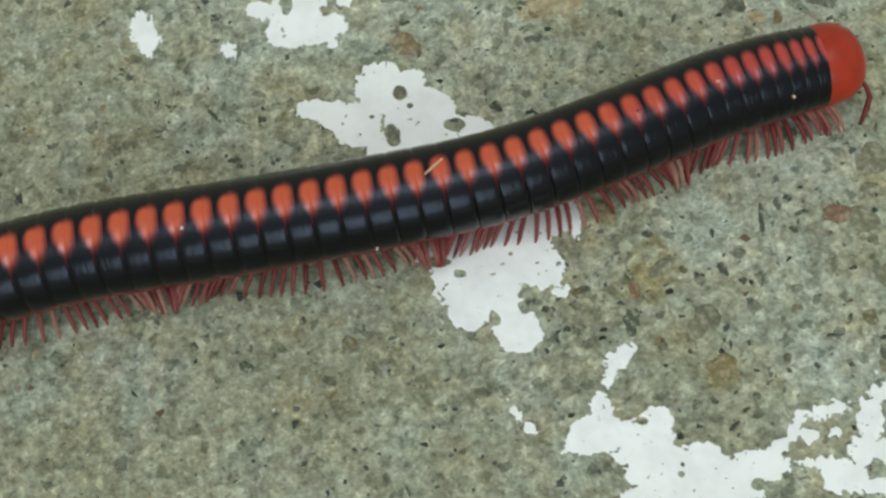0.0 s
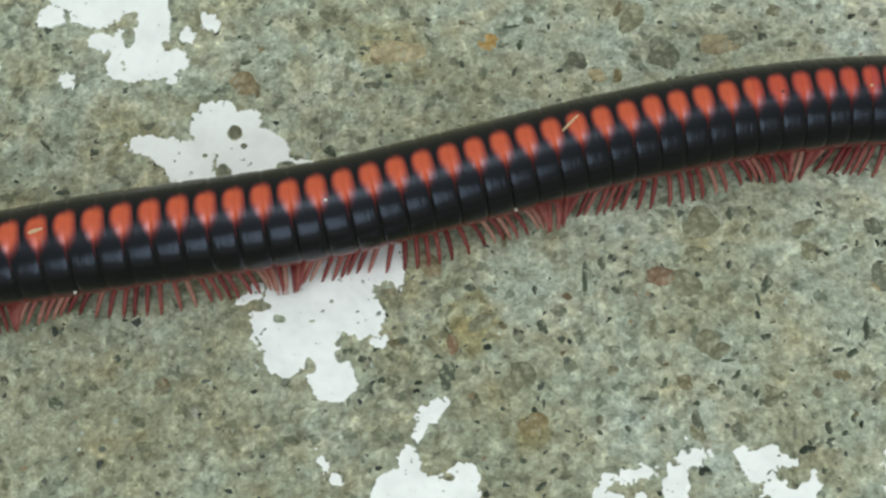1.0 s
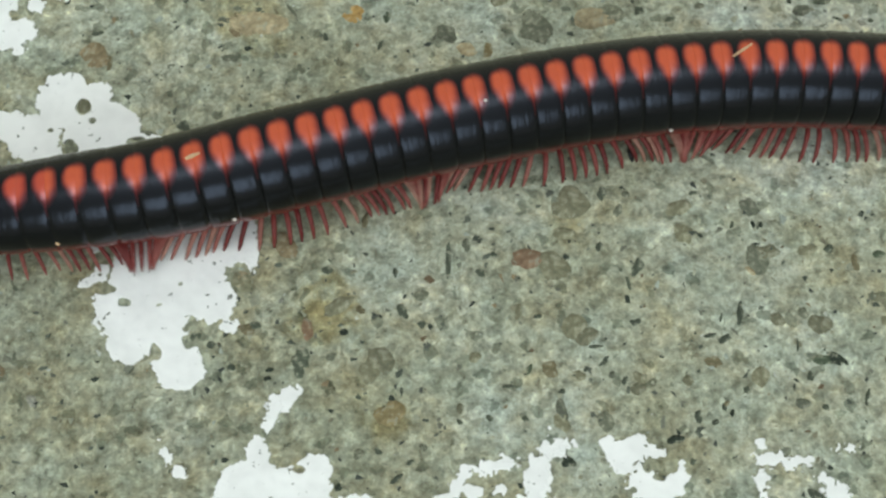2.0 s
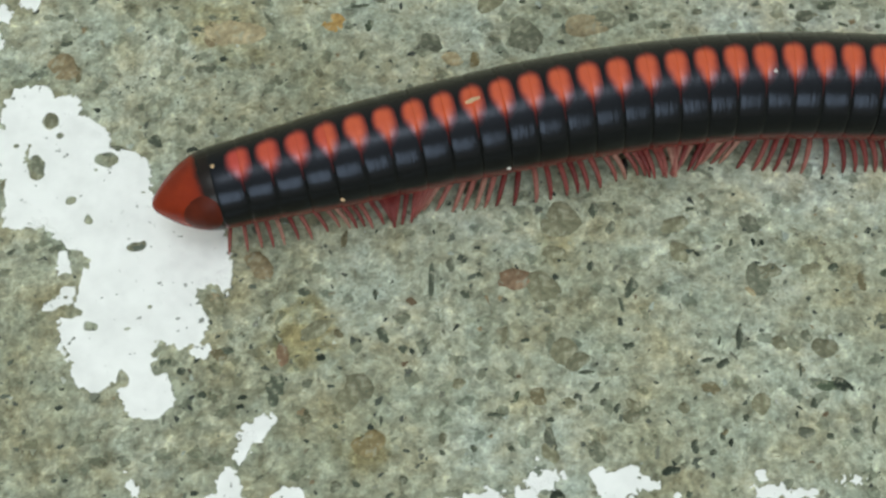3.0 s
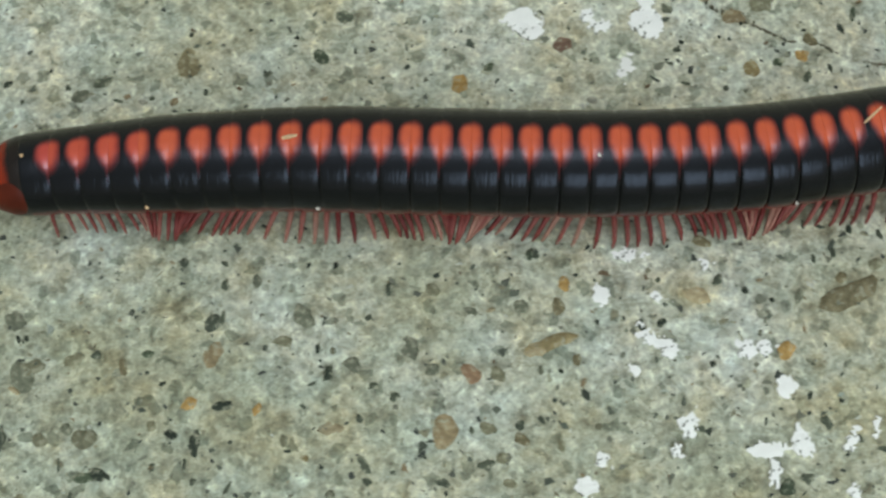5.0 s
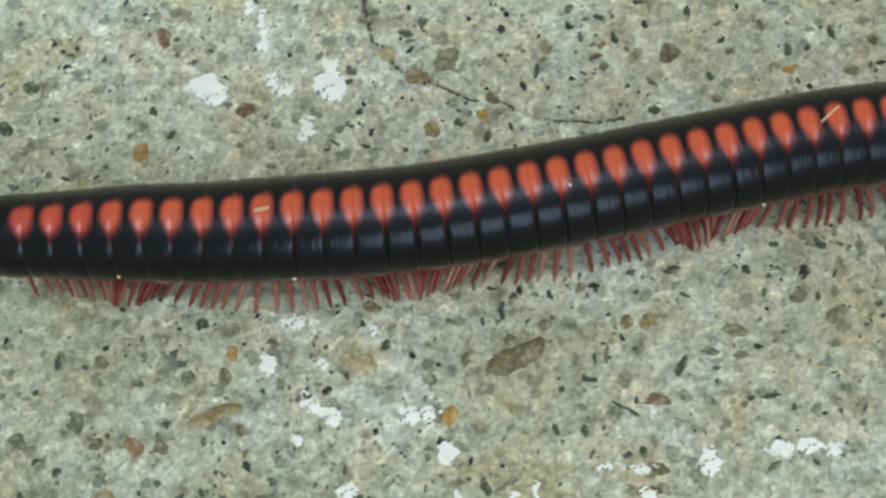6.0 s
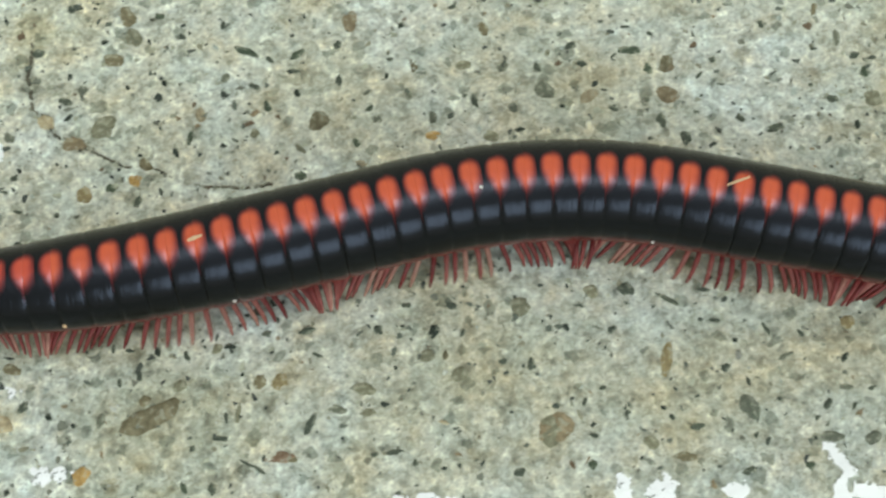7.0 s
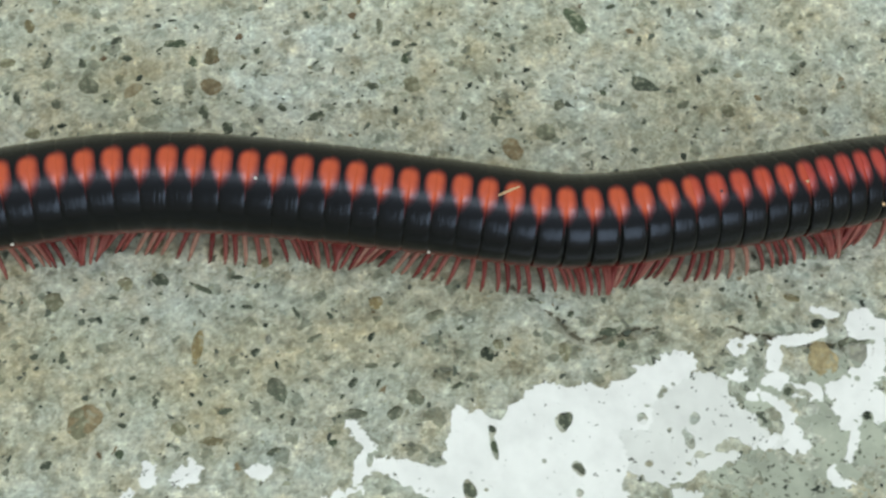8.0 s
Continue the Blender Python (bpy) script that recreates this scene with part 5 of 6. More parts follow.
def build_grains(ground):
    """The countless small sand grains, in one mesh."""
    rng = np.random.default_rng(9)
    verts, faces = [], []
    count = 15500
    gx, gy = rng.uniform(X0, X1, count), rng.uniform(Y0, Y1, count)
    thick = 0.5 + 0.5 * value_noise(gx, gy, 14.0, 21)
    size = np.clip(rng.lognormal(-1.60, 0.50, count), 0.08, 0.55)
    for px, py, r, keep in zip(gx, gy, size, thick):
        if rng.random() > 0.35 + 0.6 * keep:
            continue
        sides = int(rng.integers(5, 8))
        ring = grain_shape(rng, sides) * (r, r * rng.uniform(0.4, 0.95))
        a = rng.uniform(0, math.pi)
        ring = ring @ np.array([[math.cos(a), math.sin(a)], [-math.sin(a), math.cos(a)]])
        top, base = rng.uniform(0.02, 0.09), len(verts)
        verts += [(px + u, py + w, -0.15) for u, w in ring] + [(px + u * 0.9, py + w * 0.9, top - 0.03) for u, w in ring]
        verts.append((px + ring[0][0] * 0.2, py + ring[0][1] * 0.2, top))
        for k in range(sides):
            m = (k + 1) % sides
            faces.append((base + k, base + m, base + sides + m, base + sides + k))
            faces.append((base + sides + k, base + sides + m, base + 2 * sides))
    me = bpy.data.meshes.new("sand")
    me.from_pydata([(a * MM, b * MM, c * MM) for a, b, c in verts], [], faces)
    me.materials.append(GRAINS)
    ob = new("sand", me)
    ob.parent = ground
    return tagged(ob, "dark, grey and brown sand grains set in the cement", kind="stuff")


def build_grit(ground):
    """Small dark splinters, and dark bits in place of shaded slits in the cement, in one mesh."""
    rng = np.random.default_rng(17)
    verts, faces = [], []
    count = 5200
    gx, gy = rng.uniform(X0, X1, count), rng.uniform(Y0, Y1, count)
    size = np.clip(rng.lognormal(-1.72, 0.55, count), 0.07, 0.42)
    many = 0.5 + 0.5 * value_noise(gx, gy, 9.0, 23) + 0.4 * (gx > 50)
    for px, py, r, keep in zip(gx, gy, size, many):
        if rng.random() > 0.25 + 0.6 * keep:
            continue
        sides = int(rng.integers(6, 9))
        ring = grain_shape(rng, sides) * (r * rng.uniform(0.8, 1.35), r * rng.uniform(0.45, 0.95))
        a = rng.normal(0.4, 0.9)
        ring = ring @ np.array([[math.cos(a), math.sin(a)], [-math.sin(a), math.cos(a)]])
        base, top = len(verts), rng.uniform(0.06, 0.11)
        verts += [(px + u, py + w, -0.15) for u, w in ring] + [(px + u, py + w, top - 0.02) for u, w in ring] + [(px, py, top)]
        for k in range(sides):
            m = (k + 1) % sides
            faces.append((base + k, base + m, base + sides + m, base + sides + k))
            faces.append((base + sides + k, base + sides + m, base + 2 * sides))
    me = bpy.data.meshes.new("grit")
    me.from_pydata([(a * MM, b * MM, c * MM) for a, b, c in verts], [], faces)
    me.materials.append(GRIT)
    ob = new("grit", me)
    ob.parent = ground
    return tagged(ob, "dark green and black splinters, and dark bits for shaded slits, in the cement", kind="stuff")


def build_crack_shade(ground):
    """Brown slivers laid in the cracks, coloured as the cracks' shade."""
    rng = np.random.default_rng(19)
    verts, faces = [], []
    for line in (CRACK_A, CRACK_B):
        for (ax, ay), (bx, by) in zip(line, line[1:]):
            for _ in range(int(5 * math.hypot(bx - ax, by - ay))):
                f, base = rng.random(), len(verts)
                px, py = ax + f * (bx - ax), ay + f * (by - ay)
                px, py = px - 0.35 * float(value_noise(np.array(px), np.array(py), 1.3, 5)), py - 0.35 * float(value_noise(np.array(px), np.array(py), 1.3, 6))
                a = math.atan2(by - ay, bx - ax) + rng.normal(0, 0.5)
                ring = grain_shape(rng, 5) * (rng.uniform(0.12, 0.4), rng.uniform(0.05, 0.16))
                ring = ring @ np.array([[math.cos(a), math.sin(a)], [-math.sin(a), math.cos(a)]])
                verts += [(px + u, py + w, -0.7) for u, w in ring] + [(px + u, py + w, -0.12) for u, w in ring] + [(px, py, -0.08)]
                for k2 in range(5):
                    m = (k2 + 1) % 5
                    faces.append((base + k2, base + m, base + 5 + m, base + 5 + k2))
                    faces.append((base + 5 + k2, base + 5 + m, base + 10))
    me = bpy.data.meshes.new("crack_shade")
    me.from_pydata([(a * MM, b * MM, c * MM) for a, b, c in verts], [], faces)
    me.materials.append(CRACK_SHADE)
    ob = new("crack_shade", me)
    ob.parent = ground
    return tagged(ob, "brown slivers in the hairline cracks, coloured as their shade", kind="stuff")


def stone_mesh(rng, name, rx, ry, tall, least=0.68):
    """A worn stone, mostly buried: an uneven dome with a knobbly outline."""
    bm = bmesh.new()
    rings, sides = 2, 15
    wob = rng.uniform(least, 1.2, sides)
    wob = (2 * wob + np.roll(wob, 1)) / 3 * (1 + 0.15 * np.cos(2 * np.arange(sides) * 2 * math.pi / sides + rng.uniform(0, 6)))
    rows = []
    for k in range(rings + 1):
        lift = k / rings
        r = math.cos(lift * 1.25) if k else 1.0
        z = -0.25 if k == 0 else tall * math.sin(lift * 1.4)
        rows.append([bm.verts.new((1.17 * rx * r * wob[s] * math.cos(2 * math.pi * s / sides) * MM, 1.17 * ry * r * wob[s] * math.sin(2 * math.pi * s / sides) * MM,
                                   (z + rng.normal(0, 0.02) * (k > 0)) * MM)) for s in range(sides)])
    for a, b in zip(rows, rows[1:]):
        for s in range(sides):
            bm.faces.new((a[s], a[(s + 1) % sides], b[(s + 1) % sides], b[s]))
    bm.faces.new(rows[-1])
    me = bpy.data.meshes.new(name)
    bm.to_mesh(me)
    bm.free()
    me.polygons.foreach_set("use_smooth", [True] * len(me.polygons))
    return me


def build_stones(ground):
    """The stones that stand out, and a scatter of smaller pebbles, each a piece of the slab."""
    rng = np.random.default_rng(12)
    for x, y, rx, ry, turn, colour in STONES_A + STONES_B + STONES_C + STONES_D + STONES_E + STONES_F + STONES_G + STONES_H + STONES_I + STONES_J + STONES_K + STONES_L + STONES_M + STONES_N + STONES_O + STONES_P:
        me = stone_mesh(rng, "stone", rx, ry, 0.08 + 0.03 * min(rx, ry))
        me.materials.append(STONE[colour])
        ob = new("stone", me)
        ob.matrix_basis = pose(x * MM, y * MM, 0.0, 0, 0, turn)
        ob.parent = ground
    for x, y, rx, ry, turn, colour in CHIPS_A + CHIPS_B + CHIPS_C + CHIPS_D + CHIPS_E + CHIPS_F + CHIPS_G + CHIPS_H + CHIPS_I + CHIPS_J + CHIPS_K + CHIPS_L + CHIPS_M + CHIPS_N + CHIPS_O + CHIPS_P:
        me = stone_mesh(rng, "splinter", rx, ry, 0.10, 0.5)
        me.materials.append(STONE[colour])
        ob = new("splinter", me)
        ob.matrix_basis = pose(x * MM, y * MM, 0.0, 0, 0, turn)
        ob.parent = ground
    shapes = []
    for colour in ("grey", "slate", "taupe", "grey", "moss", "ash", "brown", "tan", "slate", "taupe", "moss", "umber"):
        me = stone_mesh(rng, "pebble", 1.0, rng.uniform(0.45, 0.9), 0.09)
        me.materials.append(STONE[colour])
        shapes.append(me)
    for k in range(130):
        ob = new("pebble", shapes[k % len(shapes)])
        size = min(0.6, rng.lognormal(-1.0, 0.3))
        ob.matrix_basis = pose(rng.uniform(X0 + 4, X1 - 4) * MM, rng.uniform(Y0 + 6, Y1 - 5) * MM, 0.0, 0, 0, rng.uniform(0, 360)) @ Matrix.Diagonal((size, size, 1, 1))
        ob.parent = ground


def paint_field(x, y, blobs, gaps, seed, rough, fine=1.0):
    """Above zero where the paint still holds: blobs joined, gaps cut out, the edge crumbled."""
    def reach(px, py, rx, ry, turn):
        c, s = math.cos(radians(turn)), math.sin(radians(turn))
        u, v = (x - px) * c + (y - py) * s, -(x - px) * s + (y - py) * c
        return (1 - np.hypot(u / rx, v / ry)) * min(rx, ry)

    f = np.full(x.shape, -9.0)
    for blob in blobs:
        f = np.maximum(f, reach(*blob))
    f = f + rough * (0.22 * value_noise(x, y, 2.4 * fine, seed) + 0.36 * value_noise(x, y, 0.95 * fine, seed + 1) + 0.34 * value_noise(x, y, 0.42 * fine, seed + 2))
    for gap in gaps:
        f = np.minimum(f, -reach(*gap) + 0.3 * rough * value_noise(x, y, 0.5, seed + 3))
    return f


def flake(name, blobs, gaps, seed, material, label, category="paint patch", rough=0.8, top=0.15, step=0.16, group="", fine=1.0):
    """A flake of paint: a thin sheet with a crumbled outline and an edge that stands up from the slab."""
    x0, x1 = min(b[0] - b[2] for b in blobs) - 1, max(b[0] + b[2] for b in blobs) + 1
    y0, y1 = min(b[1] - b[2] for b in blobs) - 1, max(b[1] + b[2] for b in blobs) + 1
    x, y = np.meshgrid(np.arange(x0, x1, step), np.arange(y0, y1, step))
    f = paint_field(x, y, blobs, gaps, seed, rough, fine)
    high = top + 0.04 * value_noise(x, y, 2.2, seed + 5) + 0.02 * value_noise(x, y, 0.6, seed + 6)
    high = high + 0.10 * np.clip(1 - f / 0.5, 0, 1) * np.clip(value_noise(x, y, 2.6, seed + 7), 0, 1)
    verts, faces, made = [], [], {}

    def corner(j, i):
        key = (j, i)
        if key not in made:
            made[key] = len(verts)
            verts.append((x[j, i], y[j, i], high[j, i]))
        return made[key]

    def crossing(ja, ia, jb, ib):
        key = (ja, ia, jb, ib) if (ja, ia) < (jb, ib) else (jb, ib, ja, ia)
        if key not in made:
            (j, i, k, m), fa, fb = key, f[key[0], key[1]], f[key[2], key[3]]
            w = min(0.95, max(0.05, fa / (fa - fb)))
            made[key] = len(verts)
            verts.append((x[j, i] + w * (x[k, m] - x[j, i]), y[j, i] + w * (y[k, m] - y[j, i]), high[j, i] - 0.02))
        return made[key]

    low = {}

    def foot(a):
        if a not in low:
            low[a] = len(verts)
            verts.append((verts[a][0], verts[a][1], -0.2))
        return low[a]

    sign = f > 0
    cells = np.argwhere(sign[:-1, :-1] | sign[1:, :-1] | sign[:-1, 1:] | sign[1:, 1:])
    for j, i in cells:
        ring = [(j, i), (j, i + 1), (j + 1, i + 1), (j + 1, i)]
        out, cut = [], []
        for k in range(4):
            a, b = ring[k], ring[(k + 1) % 4]
            if sign[a]:
                out.append(corner(*a))
            if sign[a] != sign[b]:
                c = crossing(*a, *b)
                out.append(c)
                cut.append((c, bool(sign[a])))
        if len(out) >= 3:
            faces.append(tuple(out))
        for k, (c, leaving) in enumerate(cut):
            if leaving:
                d = cut[(k + 1) % len(cut)][0]
                faces.append((d, c, foot(c), foot(d)))
    me = bpy.data.meshes.new(name)
    cx, cy = sum(b[0] for b in blobs) / len(blobs), sum(b[1] for b in blobs) / len(blobs)
    me.from_pydata([((a - cx) * MM, (b - cy) * MM, c * MM) for a, b, c in verts], [], faces)
    me.materials.append(material)
    ob = new(name, me)
    ob.location = (cx * MM, cy * MM, 0)
    return tagged(ob, label, category, group)


def build_paint():
    def patch(blobs, gaps, seed, material, label, rough=0.52, top=0.15, step=0.11):
        flake("paint_patch", blobs, gaps, seed, material, label, rough=rough, top=top, step=step, fine=0.45)

    patch(UPPER_PATCH, UPPER_GAPS, 31, WHITE, "ragged patch of white paint on the concrete")
    patch(LONG_PATCH, LONG_GAPS, 47, WHITE, "long white paint patch with small holes on the concrete")
    patch(LOWER_PATCH + LOWER_ARM, LOWER_GAPS, 55, WHITE, "branching remains of white paint on the concrete")
    patch(STAR_PATCH, STAR_GAPS, 63, WHITE, "star-shaped flake of white paint on the concrete")
    patch(BROAD_PATCH, BROAD_GAPS, 71, WHITE, "broad peeling sheet of white paint with holes")
    # thin sheet added over the slab for smooth greenish concrete, no paint
    patch(FILM_PATCH, FILM_GAPS, 77, FILM, "thin grey-green sheet on the slab for smooth greenish concrete", rough=1.8, top=0.055)
    patch(GREY_PATCH, GREY_GAPS, 83, GREYED, "thin greyed undercoat beside the white paint", top=0.11)
    patch(BROKEN_PATCH + BROKEN_REST, BROKEN_GAPS, 91, WHITE, "broken net of white paint round a tan stone", rough=0.42)
    for k, fleck in enumerate(FLECKS_A + FLECKS_B + FLECKS_C + FLECKS_D):
        flake("paint_fleck", [fleck], [], 101 + 9 * k, THIN if k > 17 and k % 3 else WHITE, "small crumbled fleck of white paint on the concrete", "paint fleck", rough=0.65, step=0.07, group="white paint flecks", fine=0.45)


# ---- the millipede ----
RINGS = range(-8, 40)
RING_LENGTHS = [(-10, 0.0485), (-4, 0.0487), (4, 0.048), (16, 0.047), (26, 0.0458), (30, 0.0430), (34, 0.0355), (38, 0.0270), (41, 0.024)]
RING_RADII = [(-8, 0.0685), (-4, 0.081), (2, 0.088), (10, 0.088), (20, 0.0855), (28, 0.083), (36, 0.080), (40, 0.074)]
CLEARS = [(-8, 0.036), (-2, 0.022)]  # belly above the ground


def table(rows, x):
    return float(np.interp(x, [r[0] for r in rows], [r[1] for r in rows]))


def ring_length(i):
    return table(RING_LENGTHS, i)


def ring_radius(i):
    return table(RING_RADII, i)


FINE = np.arange(-12, 44, 0.05)
REACH = np.cumsum([ring_length(i) * 0.05 for i in FINE])
REACH -= np.interp(0, FINE, REACH)


def along_body(i):
    return float(np.interp(i, FINE, REACH))


SIDES = 44


def round_point(x, r, turn):
    """A point of the armour: nearly round, flattened below; turn in degrees from the back."""
    a = radians(turn)
    flat = 1 - 0.10 * max(0.0, -math.cos(a)) ** 3
    return (x * U, -r * U * math.sin(a) * (1.0 + 0.015 * abs(math.sin(a))), r * U * math.cos(a) * flat)


def revolve(bm, profile, turns, evens=()):
    """Turn a profile of x, radius round the body; evens: radii to which the relief on the back is drawn."""
    def eased(r, a, even):
        if not even:
            return r
        turn = (a + 180) % 360 - 180
        return even + (r - even) * (0.42 + 0.58 * min(1.0, turn / 52) ** 2 if turn > 0 else 0.42 - 0.17 * min(1.0, -turn / 30) + 0.9 * max(0.0, (-turn - 42) / 90))

    rows = [[bm.verts.new(round_point(x, eased(r, a, evens[k] if evens else 0.0), a)) for a in turns] for k, (x, r) in enumerate(profile)]
    faces = []
    for a, b in zip(rows, rows[1:]):
        for k in range(len(turns)):
            m = (k + 1) % len(turns)
            faces.append(bm.faces.new((a[k], b[k], b[m], a[m])))
    return rows, faces


TURNS = [360.0 * k / SIDES for k in range(SIDES)]


def ring_mesh(i):
    """One ring: narrow front half that slides into the ring ahead, a groove, and a wider hind half with a lip."""
    size = ring_length(i)
    r1, r0 = ring_radius(i + 0.5), ring_radius(i - 0.5)
    shape = [(-0.48, 0.945), (-0.525, 0.960), (-0.53, 0.976), (-0.515, 0.988), (-0.48, 0.9970), (-0.42, 1.0030), (-0.33, 1.0062), (-0.22, 1.0075), (-0.12, 1.0080), (-0.02, 1.0077), (0.08, 1.0070),
             (0.18, 1.0058), (0.27, 1.0036), (0.34, 0.999), (0.39, 0.991), (0.44, 0.974), (0.50, 0.956), (0.66, 0.92)]
    bm = bmesh.new()
    layer = bm.loops.layers.uv.new("round")
    bases = [r0 + (r1 - r0) * (x + 0.5) for x, _ in shape]
    _, faces = revolve(bm, [(x * size, k * b) for (x, k), b in zip(shape, bases)], TURNS, [b * (0.998 - 0.012 * max(0.0, x - 0.42) / 0.24) for (x, _), b in zip(shape, bases)])
    for f in faces:
        mid = sum(loop.vert.co.x for loop in f.loops) / 4
        whole = round(mid / (size * U) - 0.42)
        for loop in f.loops:
            co = loop.vert.co
            turn = math.degrees(math.atan2(-co.y, co.z))
            loop[layer].uv = (0.0 if whole < 0 and i == RINGS.start else 0.5 + co.x / (size * U) - 0.42 - whole, turn)  # the last ring has no spot on its hind half
        turns = [loop[layer].uv.y for loop in f.loops]
        if max(turns) - min(turns) > 180:
            for loop in f.loops:
                if loop[layer].uv.y < 0:
                    loop[layer].uv.y += 360
                loop[layer].uv.y = min(loop[layer].uv.y, 360 - loop[layer].uv.y)
    return bm


def tube(bm, points, radii, sides=7):
    """A tapered tube through the points, closed at both ends."""
    rows = []
    for k, p in enumerate(points):
        p = Vector(p)
        ahead = (Vector(points[min(k + 1, len(points) - 1)]) - Vector(points[max(k - 1, 0)])).normalized()
        a = ahead.cross(Vector((1, 0, 0.01))).normalized()
        b = ahead.cross(a)
        rows.append([bm.verts.new((p + radii[k] * (math.cos(2 * math.pi * s / sides) * a + math.sin(2 * math.pi * s / sides) * b)) * U) for s in range(sides)])
    for a, b in zip(rows, rows[1:]):
        for s in range(sides):
            bm.faces.new((a[s], a[(s + 1) % sides], b[(s + 1) % sides], b[s]))
    bm.faces.new(rows[0][::-1])
    bm.faces.new(rows[-1])
    bmesh.ops.recalc_face_normals(bm, faces=bm.faces)
    return bm


def leg_mesh(side):
    """A jointed leg that arches out from the belly to the ground; side -1 or 1."""
    bm = bmesh.new()
    points = [(0, 0, 0), (0.001, 0.018, 0.001), (0.002, 0.036, 0.004), (0.001, 0.053, 0.004), (-0.001, 0.069, -0.006), (-0.003, 0.081, -0.018), (-0.006, 0.089, -0.031)]
    tube(bm, [(x, side * y, z) for x, y, z in points], [0.0056, 0.0054, 0.0049, 0.0052, 0.0045, 0.0039, 0.0020])
    me = bpy.data.meshes.new("leg")
    bm.to_mesh(me)
    bm.free()
    me.materials.append(LEG_RED)
    me.polygons.foreach_set("use_smooth", [True] * len(me.polygons))
    return me


def lump(bm, centre, size, seed):
    """A small crumb with an uneven surface."""
    made = bmesh.ops.create_icosphere(bm, subdivisions=1, radius=1.0)["verts"]
    rng = random.Random(seed)
    for v in made:
        k = rng.uniform(0.75, 1.15)
        v.co = Vector(centre) + Vector((v.co.x * size[0] * k, v.co.y * size[1] * k, v.co.z * size[2] * k))
    return bm


def build_tail(millipede):
    """The pointed red end with a pair of brown valves, turned to fit the camera's view."""
    r = ring_radius(-8)
    bm = bmesh.new()
    profile = [(0.02, 0.95 * r), (0.0, 0.98 * r), (-0.012, 0.975 * r), (-0.030, 0.918 * r), (-0.048, 0.815 * r), (-0.066, 0.67 * r), (-0.082, 0.50 * r), (-0.095, 0.33 * r), (-0.105, 0.18 * r), (-0.109, 0.05 * r)]
    rows, _ = revolve(bm, profile, TURNS)
    bm.faces.new(rows[-1])
    for v in bm.verts:
        v.co.z -= 0.004 * U * max(0.0, -v.co.x / U / 0.111) ** 1.5
    tail = part("tail", bm, TAIL_RED, millipede, "glossy red pointed tail end", True)
    for side in (-1, 1):
        bm = bmesh.new()
        rows = []
        for k in range(9):
            p = k / 8
            ring = []
            for s in range(28):
                phi = 2 * math.pi * s / 28
                x = min(0.0, -0.030 + 0.036 * p * math.cos(phi))
                turn = side * -(84 + 42 * p * math.sin(phi) - 8 * p * math.cos(phi)) - 15
                far = float(np.interp(-x, [-q[0] for q in profile], [q[1] for q in profile]))
                ring.append(bm.verts.new(round_point(x, far + 0.0042 * (1 - p * p) - 0.0014, turn)))
            rows.append(ring)
        bmesh.ops.remove_doubles(bm, verts=rows[0], dist=1e-7)
        bm.verts.ensure_lookup_table()
        hub = [v for v in bm.verts if v not in sum(rows[1:], [])][0]
        for s in range(28):
            bm.faces.new((hub, rows[1][s], rows[1][(s + 1) % 28]))
        for ra, rb in zip(rows[1:], rows[2:]):
            for s in range(28):
                bm.faces.new((ra[s], rb[s], rb[(s + 1) % 28], ra[(s + 1) % 28]))
        bmesh.ops.recalc_face_normals(bm, faces=bm.faces)
        part("valve", bm, BROWN_HORN, tail, "dark brown tail valve", True)
    return tail


def build_head(millipede):
    """The blunt red head behind a collar, with eyes and two bent feelers."""
    r = ring_radius(40)
    bm = bmesh.new()
    profile = [(-0.038, 0.93 * r), (-0.032, 1.0 * r), (-0.02, 1.025 * r), (0.0, 1.02 * r), (0.016, 0.985 * r), (0.029, 0.92 * r), (0.034, 0.86 * r)]
    revolve(bm, profile, TURNS)
    head = part("collar", bm, RED_HORN, millipede, "smooth red collar behind the head", True)
    bm = bmesh.new()
    profile = [(0.022, 0.88 * r), (0.032, 0.87 * r), (0.044, 0.78 * r), (0.053, 0.62 * r), (0.059, 0.42 * r), (0.062, 0.2 * r), (0.063, 0.05 * r)]
    rows, _ = revolve(bm, profile, TURNS)
    bm.faces.new(rows[-1])
    for v in bm.verts:
        v.co.z -= 0.10 * (v.co.x - 0.02 * U)
    part("face", bm, RED_HORN, head, "blunt red face", True)
    for side in (-1, 1):
        bm = bmesh.new()
        lump(bm, (0.042 * U, side * 0.047 * U, 0.016 * U), (0.006 * U, 0.006 * U, 0.008 * U), 3)
        part("eye", bm, BLACK_BIT, head, "small black eye", True)
        bm = bmesh.new()
        tube(bm, [(0.050, side * 0.030, -0.025), (0.060, side * 0.050, -0.03), (0.062, side * 0.068, -0.038), (0.050, side * 0.088, -0.05), (0.036, side * 0.104, -0.07)],
             [0.0045, 0.005, 0.0052, 0.0055, 0.0035])
        part("feeler", bm, LEG_RED, head, "thin red feeler", True)
    return head


def on_ring(i, x, turn, r=1.01):
    return Vector(round_point(x * ring_length(i), ring_radius(i) * r, turn))


